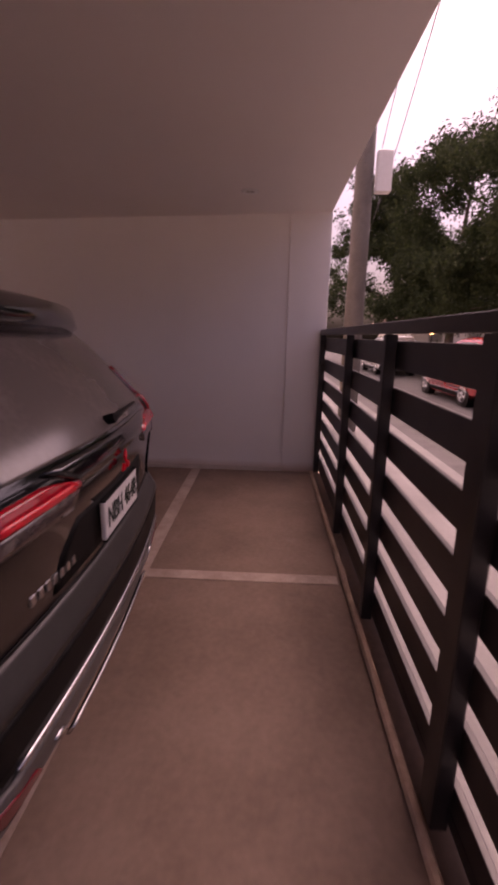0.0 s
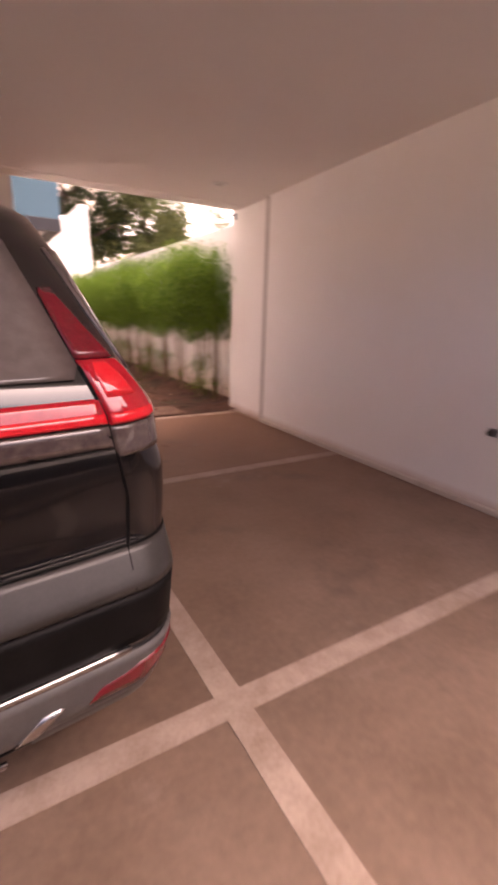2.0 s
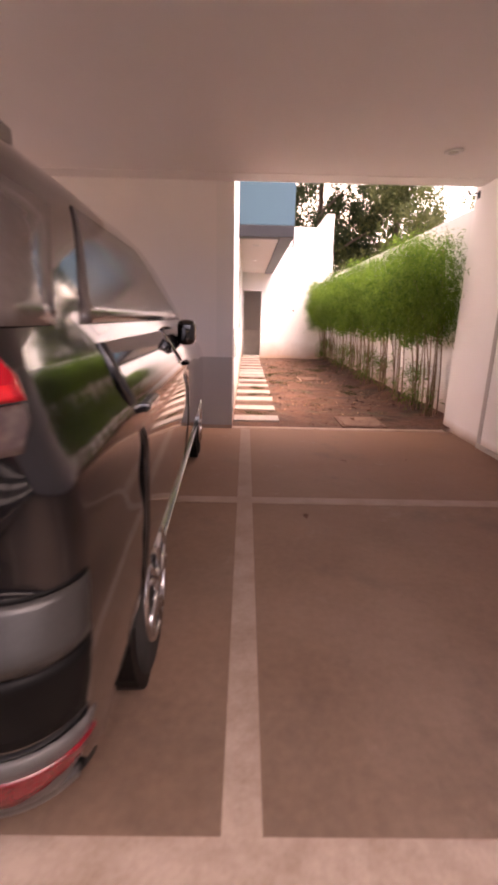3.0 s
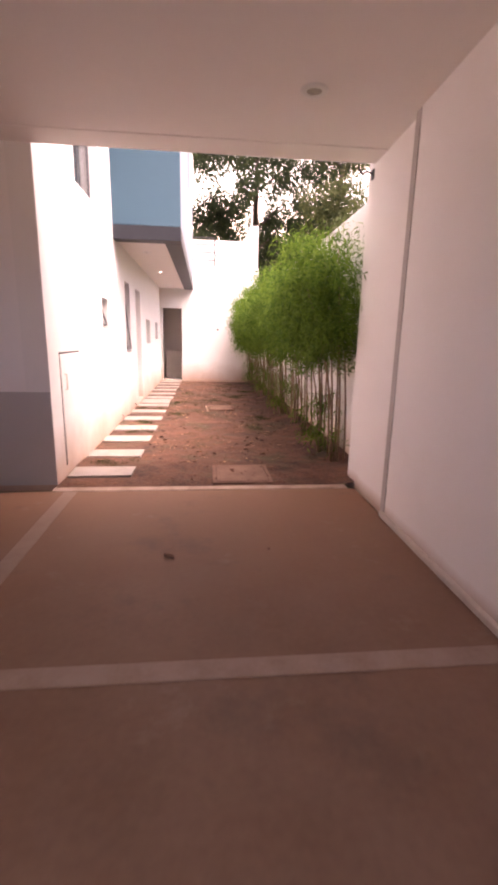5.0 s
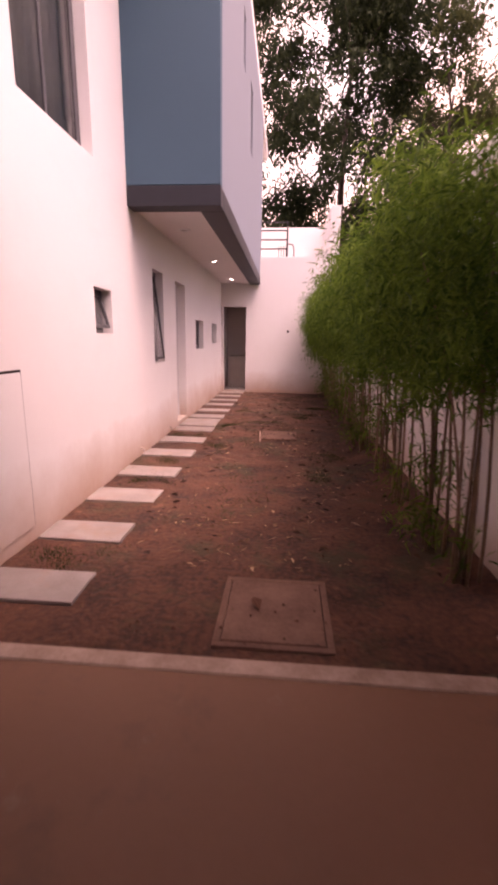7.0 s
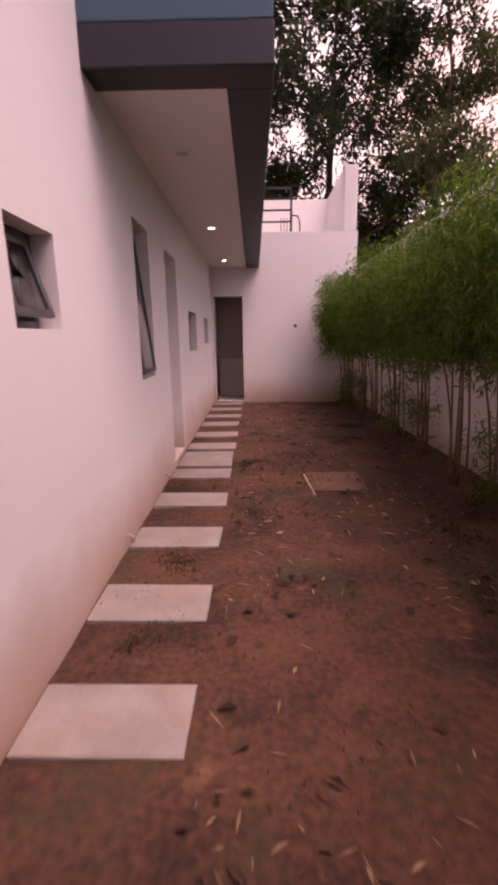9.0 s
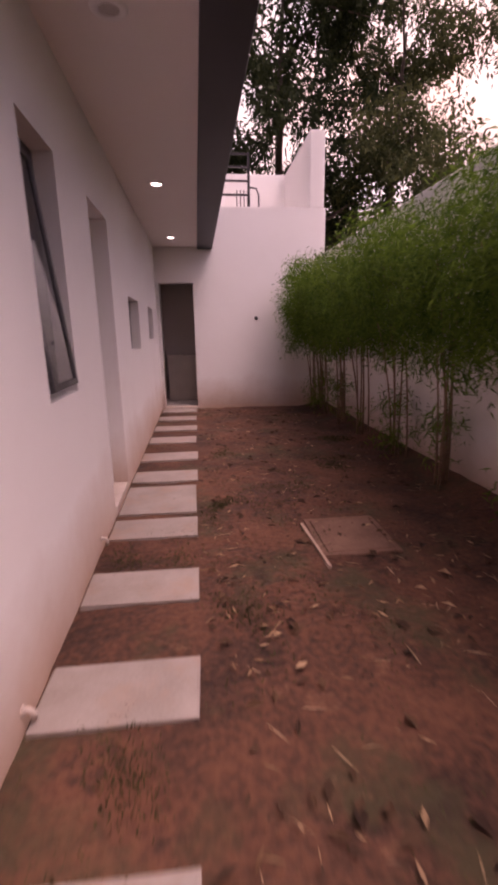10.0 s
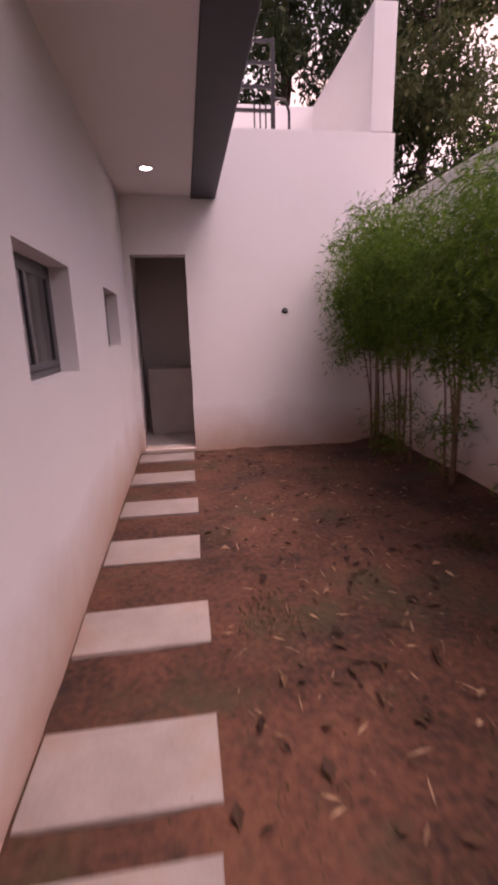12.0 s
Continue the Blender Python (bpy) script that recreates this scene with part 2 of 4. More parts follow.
def box(name, x0, x1, y0, y1, z0, z1, material, parent=None, bevel=0.004, label=""):
    return part(name, add_box(bmesh.new(), x0, x1, y0, y1, z0, z1, bevel), material, parent, label)


def add_tube(bm, points, radius, sides=8, caps=True):
    """A tube along points; radius a number or one a point."""
    pts = [Vector(p) for p in points]
    rs = radius if isinstance(radius, (list, tuple)) else [radius] * len(pts)
    rings, side = [], None
    for i, p in enumerate(pts):
        d = (pts[min(i + 1, len(pts) - 1)] - pts[max(i - 1, 0)]).normalized()
        if side is None:
            side = d.orthogonal().normalized()
        side = (side - d * side.dot(d)).normalized()
        up = d.cross(side)
        rings.append([bm.verts.new(p + (side * math.cos(2 * math.pi * k / sides) + up * math.sin(2 * math.pi * k / sides)) * rs[i]) for k in range(sides)])
    for a, b in zip(rings, rings[1:]):
        for k in range(sides):
            bm.faces.new((a[k], a[(k + 1) % sides], b[(k + 1) % sides], b[k]))
    if caps:
        bm.faces.new(rings[0][::-1])
        bm.faces.new(rings[-1])
    return bm


def add_disc(bm, centre, axis, radius, depth, sides=24, radius2=None):
    a = Vector(axis).normalized()
    return add_tube(bm, [Vector(centre) - a * depth / 2, Vector(centre) + a * depth / 2], [radius, radius if radius2 is None else radius2], sides)


def holed_wall(name, axis, at, thick, u0, u1, z0, z1, holes, material, label="", category="wall"):
    """A wall in the plane axis = at, from at to at + thick, with openings (u0, u1, z0, z1) cut through."""
    us = sorted({u0, u1, *(h for hole in holes for h in hole[:2])})
    zs = sorted({z0, z1, *(h for hole in holes for h in hole[2:])})
    solid = lambda i, k: 0 <= i < len(us) - 1 and 0 <= k < len(zs) - 1 and not any(
        h[0] <= (us[i] + us[i + 1]) / 2 <= h[1] and h[2] <= (zs[k] + zs[k + 1]) / 2 <= h[3] for h in holes)
    bm, seen = bmesh.new(), {}

    def vert(u, w, z):
        p = (w, u, z) if axis == "x" else (u, w, z)
        if p not in seen:
            seen[p] = bm.verts.new(p)
        return seen[p]

    a, b = at, at + thick
    for i in range(len(us) - 1):
        for k in range(len(zs) - 1):
            if not solid(i, k):
                continue
            p, q, s, t = us[i], us[i + 1], zs[k], zs[k + 1]
            quads = [[(p, a, s), (q, a, s), (q, a, t), (p, a, t)], [(p, b, s), (q, b, s), (q, b, t), (p, b, t)]]
            for di, dk, quad in ((-1, 0, [(p, a, s), (p, b, s), (p, b, t), (p, a, t)]), (1, 0, [(q, a, s), (q, b, s), (q, b, t), (q, a, t)]),
                                 (0, -1, [(p, a, s), (q, a, s), (q, b, s), (p, b, s)]), (0, 1, [(p, a, t), (q, a, t), (q, b, t), (p, b, t)])):
                if not solid(i + di, k + dk):
                    quads.append(quad)
            for quad in quads:
                bm.faces.new([vert(*c) for c in quad])
    return tagged(part(name, bm, material), label, category, kind="structure")


def structure(ob, label, category):
    return tagged(ob, label, category, kind="structure")


# ---- the setting ----
WX, HX, EY, CEILZ = -0.085, -2.78, 12.0, 2.77   # boundary wall, house wall, end wall, carport ceiling
GY = -4.18                                     # gate line
FRONTZ, BACKZ = 2.925, 2.757                   # the ceiling falls gently from the street towards the yard
ceil_z = lambda y: FRONTZ + (BACKZ - FRONTZ) * (y - GY) / (1.71 - GY)

structure(mesh_ob("ground", [(-400, -400, -0.06), (400, -400, -0.06), (400, 400, -0.06), (-400, 400, -0.06)], [(0, 1, 2, 3)], EARTH), "dry brown earth around the houses reaching the horizon", "ground")
structure(box("pavement", -60, 60, -6.0, -4.32, -0.2, -0.02, STREET, bevel=0), "pale concrete pavement outside the slatted gate", "pavement")
structure(box("road", -60, 60, -10.8, -6.0, -0.2, -0.04, ASPHALT, bevel=0), "worn grey street in front of the house", "road")
structure(box("floor", -9.0, WX, GY - 0.14, 1.80, -0.3, 0.0, CONCRETE, bevel=0), "brown stained concrete floor of the carport", "floor")
structure(box("kerb_strip", HX, WX - 0.06, 1.80, 1.90, -0.3, 0.008, KERB, bevel=0.006), "light cement strip closing the carport floor", "kerb")
for name, b in (("floor_line", (-2.665, -2.555, GY + 0.1, -2.765)), ("floor_line", (-2.665, -2.555, -2.655, -0.475)), ("floor_line", (-2.665, -2.555, -0.365, 1.80)),
                ("floor_line", (-9.0, WX - 0.01, -2.765, -2.655)), ("floor_line", (-9.0, WX - 0.01, -0.475, -0.365))):
    structure(box(name, *b, 0.0005, 0.004, LINE, bevel=0), "faded pale bay line across the carport floor", "floor line")

structure(box("wall_east", WX, 0.12, GY, 1.14, -0.3, 3.5, PORT_WALL, bevel=0), "white plastered carport wall", "wall")
structure(box("pier_street", WX - 0.022, WX, GY - 0.03, -3.76, 0.0, FRONTZ + 0.01, PORT_WALL, bevel=0.004), "white plastered pier beside the gate", "pier")
structure(box("pier_yard", WX + 0.035, 0.12, 1.14, 2.12, -0.3, 3.0, PORT_WALL, bevel=0.006), "white plastered pier at the carport opening", "pier")
structure(box("wall_yard_east", 0.15, 0.30, 2.12, 14.4, -0.3, 2.66, WALL, bevel=0.006), "white plastered boundary wall stained by soil at its foot", "wall")
# slightly proud strip whose grey colour gives it a recessed look
structure(box("wall_strip", WX - 0.006, WX + 0.035, 1.10, 1.17, 0.0, CEILZ, STRIP, bevel=0.002), "grey vertical strip on the carport wall, coloured to look recessed", "trim")
structure(box("dado", -9.0, HX - 0.002, 1.994, 2.0, 0.0, 0.84, DADO, bevel=0), "pale grey dado on the house wall", "dado")
structure(box("wall_fillet", WX - 0.03, WX, -3.76, 1.14, 0.0, 0.05, CEMENT, bevel=0.008), "cement fillet along the foot of the wall", "trim")
structure(box("wall_carport_back", -9.0, HX - 0.2, 2.0, 2.2, -0.3, CEILZ, PORT_WALL, bevel=0), "white plastered house wall behind the parked car", "wall")
structure(box("post_west", -6.9, -6.65, GY, GY + 0.25, 0.0, FRONTZ, PORT_WALL, bevel=0.01), "white plastered carport post", "post")
# out-of-view slab, added to bounce light in through the open west side
structure(box("drive", -30, -9.0, GY - 0.14, 6.0, -0.2, -0.02, STREET, bevel=0), "unseen pale concrete slab added to bounce light into the carport", "drive")
bm = add_box(bmesh.new(), -6.9, 0.12, GY - 0.02, 1.708, 0.0, 0.25)
for v in bm.verts:
    v.co.z += ceil_z(v.co.y)
structure(part("ceiling", bm, CEIL), "white painted carport ceiling falling gently to the yard", "ceiling")
structure(box("beam", -6.9, 0.12, 1.712, 2.0, 2.752, 3.5, CEIL, bevel=0.004), "white beam over the carport opening", "beam")
# unseen closing mass, kept low so that light reaches the near yard
structure(box("wall_over_carport", -6.9, 0.12, GY - 0.02, 1.71, FRONTZ + 0.26, 3.6, WALL, bevel=0), "unseen white closing mass above the carport, kept low for yard light", "wall")

HOUSE_HOLES = [(4.19, 4.59, 1.41, 1.81), (5.98, 6.46, 1.05, 2.22), (7.15, 7.80, 0.06, 2.21), (8.66, 9.47, 1.17, 1.71), (10.52, 11.23, 1.26, 1.71), (3.22, 4.34, 2.87, 4.5)]
holed_wall("wall_house", "x", HX - 0.2, 0.2, 2.0, 14.4, -0.3, 6.4, HOUSE_HOLES, WALL, "long white plastered house wall along the side yard")
holed_wall("wall_end", "y", EY, 0.2, HX, 0.15, -0.3, 3.36, [(-2.72, -2.14, 0.04, 2.165)], WALL, "white plastered end wall with a dark open doorway")
structure(box("terrace_floor", HX, 0.15, EY + 0.2, 14.4, 3.16, 3.36, WALL, bevel=0), "roof terrace slab above the end of the yard", "terrace")
structure(box("parapet_side", -0.13, 0.12, EY, 14.2, 3.363, 4.52, WALL, bevel=0.008), "white terrace parapet with a square end", "parapet")
structure(box("parapet_back", HX, 0.12, 14.2, 14.4, 3.363, 4.52, WALL, bevel=0.008), "white back parapet of the terrace", "parapet")

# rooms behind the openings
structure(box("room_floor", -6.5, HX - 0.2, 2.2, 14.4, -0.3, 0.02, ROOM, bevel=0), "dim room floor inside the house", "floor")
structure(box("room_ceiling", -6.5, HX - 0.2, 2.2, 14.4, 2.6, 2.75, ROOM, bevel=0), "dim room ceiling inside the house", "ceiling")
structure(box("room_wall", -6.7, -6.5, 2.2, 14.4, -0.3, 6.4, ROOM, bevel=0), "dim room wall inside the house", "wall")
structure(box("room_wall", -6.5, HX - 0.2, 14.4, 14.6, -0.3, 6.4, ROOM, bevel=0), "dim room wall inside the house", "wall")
structure(box("house_roof", -9.2, -1.80, 2.0, 14.6, 6.402, 6.6, WALL, bevel=0), "flat roof slab of the house", "roof")
structure(box("passage_wall", HX, 0.15, 13.3, 13.5, -0.3, 3.16, PASSAGE, bevel=0), "grey wall at the back of the store room", "wall")
structure(box("passage_floor", HX, 0.15, EY + 0.2, 13.3, -0.3, 0.02, PASSAGE, bevel=0), "bare grey floor of the store room", "floor")
structure(box("passage_side", -1.6, -1.5, EY + 0.2, 13.3, 0.02, 3.16, PASSAGE, bevel=0), "grey side wall of the store room", "wall")

# ---- projecting upper bay ----
bay = thing("upper_bay", "blue-grey boxed upper storey overhanging the side yard", "bay", kind="structure")
box("front", HX, -1.80, 5.15, 5.27, 2.90, 6.4, BLUE, bay, 0.004, "flat blue-grey front")
holed = holed_wall("side", "x", -1.92, 0.12, 5.27, 12.2, 2.90, 6.4, [(7.35, 7.65, 5.1, 5.75), (8.6, 9.05, 4.5, 5.5)], PALE_GREY)
holed.parent = bay
for key in ("category", "kind"):
    if key in holed:
        del holed[key]
tagged(holed, "pale grey side with narrow windows")
box("fascia_front", HX, -1.795, 5.145, 5.37, 2.70, 2.896, NAVY, bay, 0.006, "dark navy fascia")
box("fascia_side", -2.05, -1.795, 5.373, 12.2, 2.70, 2.896, NAVY, bay, 0.006, "dark navy fascia")
box("soffit", HX, -2.05, 5.37, 12.0, 2.73, 2.86, CEIL, bay, 0, "white soffit")
box("end", HX, -1.92, 12.08, 12.2, 2.90, 6.4, PALE_GREY, bay, 0)

# ---- windows and doors of the house ----
def sash_window(y0, y1, z0, z1, label, tilt=0.0, mullion=False, transom=False):
    """Aluminium window set back in its opening; the sash may hang open at the foot."""
    win = thing("window_1", label, "window", (HX - 0.13, (y0 + y1) / 2, z0), kind="structure")
    w, h, f = y1 - y0, z1 - z0, 0.035
    bm = bmesh.new()
    for a in ((-w / 2, -w / 2 + f, 0, h), (w / 2 - f, w / 2, 0, h), (-w / 2 + f, w / 2 - f, 0, f), (-w / 2 + f, w / 2 - f, h - f, h)):
        add_box(bm, -0.03, 0.03, a[0], a[1], a[2], a[3], 0.003)
    part("window_frame", bm, ALU, win)
    sash = thing("sash", "", "", (0, 0, h - f))
    sash.parent = win
    sash.matrix_basis = pose(0.02, 0, h - f, 0, -tilt, 0)
    bm = bmesh.new()
    k = 0.03
    ww, hh = w / 2 - f - 0.004, h - 2 * f - 0.004
    for a in ((-ww, -ww + k, -hh, 0), (ww - k, ww, -hh, 0), (-ww + k, ww - k, -hh, -hh + k), (-ww + k, ww - k, -k, 0)):
        add_box(bm, -0.012, 0.012, a[0], a[1], a[2], a[3], 0.002)
    if mullion:
        add_box(bm, -0.012, 0.012, -k / 2, k / 2, -hh + k, -k, 0.002)
    if transom:
        add_box(bm, -0.012, 0.012, -ww + k, ww - k, -hh * 0.4, -hh * 0.4 + k, 0.002)
    part("sash_frame", bm, ALU, sash)
    g = box("pane", -0.003, 0.003, -ww + k, ww - k, -hh + k, -k, TINTED, sash, 0)
    g.visible_shadow = False
    return win


TINTED = glass("grey_tinted_glass", (0.45, 0.47, 0.48), 0.03)
sash_window(4.19, 4.59, 1.41, 1.81, "small square aluminium window ajar in the white wall", 16)
sash_window(5.98, 6.46, 1.05, 2.22, "tall narrow aluminium window with its sash hanging ajar", 6)
sash_window(8.66, 9.47, 1.17, 1.71, "low wide aluminium window set deep in the white wall", 0, True)
sash_window(10.52, 11.23, 1.26, 1.71, "small aluminium window near the end of the yard", 0)
sash_window(3.22, 4.34, 2.87, 4.5, "large upper aluminium window with a dark frame", 0, True)
for y0, y1, z0, z1 in ((7.35, 7.65, 5.1, 5.75), (8.6, 9.05, 4.5, 5.5)):
    slit = thing("window_2", "narrow dark window in the pale grey bay", "window", (-1.86, (y0 + y1) / 2, z0), kind="structure")
    bm = bmesh.new()
    w, h = (y1 - y0) / 2, z1 - z0
    for a in ((-w, -w + 0.04, 0, h), (w - 0.04, w, 0, h), (-w + 0.04, w - 0.04, 0, 0.04), (-w + 0.04, w - 0.04, h - 0.04, h)):
        add_box(bm, -0.025, 0.025, *a, 0.003)
    part("window_frame", bm, ALU, slit)
    box("pane", -0.003, 0.003, -w + 0.04, w - 0.04, 0.04, h - 0.04, TINTED, slit, 0)

DOOR_PAINT = surface("off_white_door", (0.60, 0.58, 0.57), (0.68, 0.66, 0.65), 0.45, 3, 60, 0.05, 0.003)
door = thing("door_1", "plain off-white side door set back in the wall", "door", (HX - 0.16, 7.475, 0.065), kind="structure")
box("leaf", -0.02, 0.02, -0.285, 0.285, 0.005, 2.10, DOOR_PAINT, door, 0.003)
bm = bmesh.new()
for a in ((-0.322, -0.288, 0, 2.142), (0.288, 0.322, 0, 2.142), (-0.288, 0.288, 2.104, 2.142)):
    add_box(bm, -0.035, 0.035, *a, 0.003)
part("door_frame", bm, DOOR_PAINT, door)
bm = add_disc(bmesh.new(), (0.035, -0.22, 0.95), (1, 0, 0), 0.028, 0.03)
add_tube(bm, [(0.05, -0.22, 0.95), (0.065, -0.22, 0.95), (0.068, -0.15, 0.95), (0.066, -0.1, 0.95)], 0.009)
part("door_handle", bm, BLACK_METAL, door, "dark lever handle")
structure(box("door_step", HX - 0.2, HX + 0.001, 7.15, 7.80, 0.03, 0.063, CEMENT, bevel=0.004), "cement sill under the side door", "sill")
structure(box("end_door_step", -2.72, -2.14, EY - 0.02, EY + 0.2, 0.0, 0.043, CEMENT, bevel=0.006), "cement sill of the end doorway", "sill")
# plain block added for the paler ledge-like shape low in the doorway
bm = add_box(bmesh.new(), -2.70, -1.75, 12.95, 13.29, 0.02, 0.9, 0.01)
tagged(part("store_block", bm, surface("grey_board", (0.50, 0.45, 0.40), (0.58, 0.53, 0.47), 0.7)), "low grey ledge-like block in the dark store room", "cupboard")

# pale sheet and rail added behind the large upper window to brighten its glass
curtain = thing("curtain", "added pale beige sheet that brightens the upper window", "curtain", (HX - 0.26, 3.78, 2.80))
n = 60
vs = [(0.025 * math.sin(k * 1.05) + 0.01 * math.sin(k * 0.37 + z), -0.62 + 1.24 * k / n, z) for z in (0.0, 0.9, 1.80) for k in range(n + 1)]
fs = [(r * (n + 1) + k, r * (n + 1) + k + 1, (r + 1) * (n + 1) + k + 1, (r + 1) * (n + 1) + k) for r in range(2) for k in range(n)]
cloth = mesh_ob("cloth", vs, fs, surface("added_beige_cloth", (0.46, 0.42, 0.37), (0.56, 0.52, 0.46), 0.9, 5, 90, 0.1, 0.003), curtain, True)
cloth.modifiers.new("thickness", "SOLIDIFY").thickness = 0.004
part("added_rail", add_tube(bmesh.new(), [(0, -0.68, 1.81), (0, 0.68, 1.81)], 0.014, 8), ALU, curtain)
for y in (-0.66, 0.66):
    part("rail_bracket", add_box(bmesh.new(), -0.01, 0.062, y - 0.01, y + 0.01, 1.79, 1.83, 0.002), ALU, curtain)

# access panel outline in the house wall
panel = thing("access_panel", "white flush access panel with a thin dark gap", "panel", (HX, 2.63, 0.1))
box("panel_leaf", -0.002, 0.010, -0.325, 0.325, 0.0, 1.05, WALL, panel, 0.003)
bm = bmesh.new()
for a in ((-0.335, -0.327, 0.0, 1.06), (0.327, 0.335, 0.0, 1.06), (-0.335, 0.335, 1.052, 1.068)):
    add_box(bm, -0.002, 0.004, *a)
part("panel_gap", bm, BLACK_METAL, panel, "dark gap round the leaf")
add = add_tube(bmesh.new(), [(0.01, -0.24, 0.72), (0.03, -0.24, 0.72), (0.03, -0.24, 0.86), (0.01, -0.24, 0.86)], 0.006)
part("pull_handle", add, CEMENT, panel, "thin metal pull")


# ---- lamps, outlets, stubs ----
def downlight(x, y, z, lit, label):
    lamp = thing("downlight", label, "ceiling lamp", (x, y, z), "recessed downlights")
    bm = bmesh.new()
    ring = [(0.045, -0.001), (0.05, -0.012), (0.075, -0.010), (0.085, 0.0)]
    rows = [[bm.verts.new((r * math.cos(k * math.pi / 16), r * math.sin(k * math.pi / 16), h)) for k in range(32)] for r, h in ring]
    for a, b in zip(rows, rows[1:]):
        for k in range(32):
            bm.faces.new((a[k], a[(k + 1) % 32], b[(k + 1) % 32], b[k]))
    part("trim_ring", bm, WHITE_TRIM, lamp, smooth=True)
    part("lens", add_disc(bmesh.new(), (0, 0, -0.003), (0, 0, 1), 0.046, 0.004), LAMP_ON if lit else LAMP_OFF, lamp, "lit warm lens" if lit else "unlit grey lens")
    return lamp


downlight(-0.80, 1.02, ceil_z(1.02) - 0.002, False, "unlit round downlight in the carport ceiling")
downlight(-0.90, -3.35, ceil_z(-3.35) - 0.002, False, "unlit round downlight in the carport ceiling")
downlight(-2.44, 6.31, 2.73, False, "unlit round downlight in the white soffit")
downlight(-2.44, 8.70, 2.73, True, "lit warm round downlight in the white soffit")
downlight(-2.44, 11.2, 2.73, True, "lit warm round downlight in the white soffit")

socket_ = thing("wall_outlet", "small grey weatherproof outlet on the carport wall", "outlet", (WX, -2.07, 0.62))
box("back_box", -0.02, 0.0, -0.035, 0.035, -0.03, 0.03, ALU, socket_, 0.006)
part("cover", add_disc(bmesh.new(), (-0.03, 0.01, 0.0), (1, 0, 0.3), 0.022, 0.03), BLACK_METAL, socket_, "dark round cover")
stub = thing("wall_outlet", "small dark conduit stub in the end wall", "outlet", (-1.06, EY, 1.57))
part("conduit", add_tube(bmesh.new(), [(0, 0, 0), (0, -0.03, 0), (0.01, -0.05, -0.02)], 0.018), BLACK_METAL, stub)
part("collar", add_disc(bmesh.new(), (0, -0.004, 0), (0, 1, 0), 0.032, 0.008), ALU, stub)
for y in (5.28, 6.62):
    bib = thing("pipe_stub", "bent drain pipe stub at the foot of the house wall", "pipe", (HX, y, 0.05), "pipe stubs along the wall")
    part("elbow", add_tube(bmesh.new(), [(0, 0, 0.03), (0.02, 0, 0.032), (0.034, 0, 0.022), (0.036, 0, -0.01)], 0.011, 10), CEMENT, bib, smooth=True)
    part("rim", add_disc(bmesh.new(), (0.003, 0, 0.03), (1, 0, 0), 0.02, 0.006), CEMENT, bib)
hook = thing("cable_bracket", "small dark bracket with a cable end on the pier", "bracket", (WX + 0.035, 2.02, 2.68))
part("arm", add_tube(bmesh.new(), [(0, 0, 0), (-0.05, 0.0, 0.02), (-0.1, 0.0, 0.0), (-0.13, 0, 0.05)], 0.009), BLACK_METAL, hook)
part("plate", add_box(bmesh.new(), -0.008, 0.0, -0.03, 0.03, -0.04, 0.04, 0.002), BLACK_METAL, hook)

# ---- terrace railing ----
rail = thing("terrace_railing", "black steel terrace railing with level bars", "railing", (0, 0, 3.36))
for x in (-2.5, -1.15):
    part("post", add_box(bmesh.new(), x - 0.02, x + 0.02, EY + 0.08, EY + 0.12, 0, 0.83, 0.003), BLACK_METAL, rail)
for z in (0.2, 0.41, 0.62, 0.81):
    part("bar", add_box(bmesh.new(), -2.75, -1.17, EY + 0.085, EY + 0.115, z - 0.015, z + 0.015, 0.003), BLACK_METAL, rail)
part("grab_bar", add_tube(bmesh.new(), [(-1.15, EY + 0.1, 0.32), (-1.02, EY + 0.1, 0.30), (-0.98, EY + 0.1, 0.2), (-0.98, EY + 0.1, 0.0)], 0.014), BLACK_METAL, rail)
for k in range(4):
    part("brace", add_box(bmesh.new(), -1.36 + 0.06 * k, -1.345 + 0.06 * k, EY + 0.06, EY + 0.075, 0.0, 0.26, 0.002), BLACK_METAL, rail)

# ---- slatted gate ----
gate = thing("slatted_gate", "black steel slatted gate along the street side", "gate", (0, GY, 0))
for x in (-0.13, -1.87, -3.03, -4.15, -5.3, -6.6, -7.9):
    wide = 0.055 if x == -4.15 else 0.03
    part("post", add_box(bmesh.new(), x - wide, x + wide, -0.03, 0.03, 0.02, 1.64, 0.004), BLACK_METAL, gate)
part("top_rail", add_box(bmesh.new(), -9.0, WX - 0.025, -0.035, 0.035, 1.643, 1.70, 0.004), BLACK_METAL, gate)
part("bottom_rail", add_box(bmesh.new(), -9.0, WX - 0.025, -0.085, -0.035, 0.03, 0.09, 0.004), BLACK_METAL, gate)
for k in range(7):
    z = 1.61 - 0.235 * k
    part("slat", add_box(bmesh.new(), -9.0, WX - 0.025, -0.058, -0.032, max(z - 0.140, 0.095), z, 0.003), BLACK_METAL, gate)
structure(box("gate_kerb", -9.0, WX - 0.025, GY + 0.035, GY + 0.075, 0.0, 0.025, KERB, bevel=0.01), "low cement kerb along the foot of the gate", "kerb")


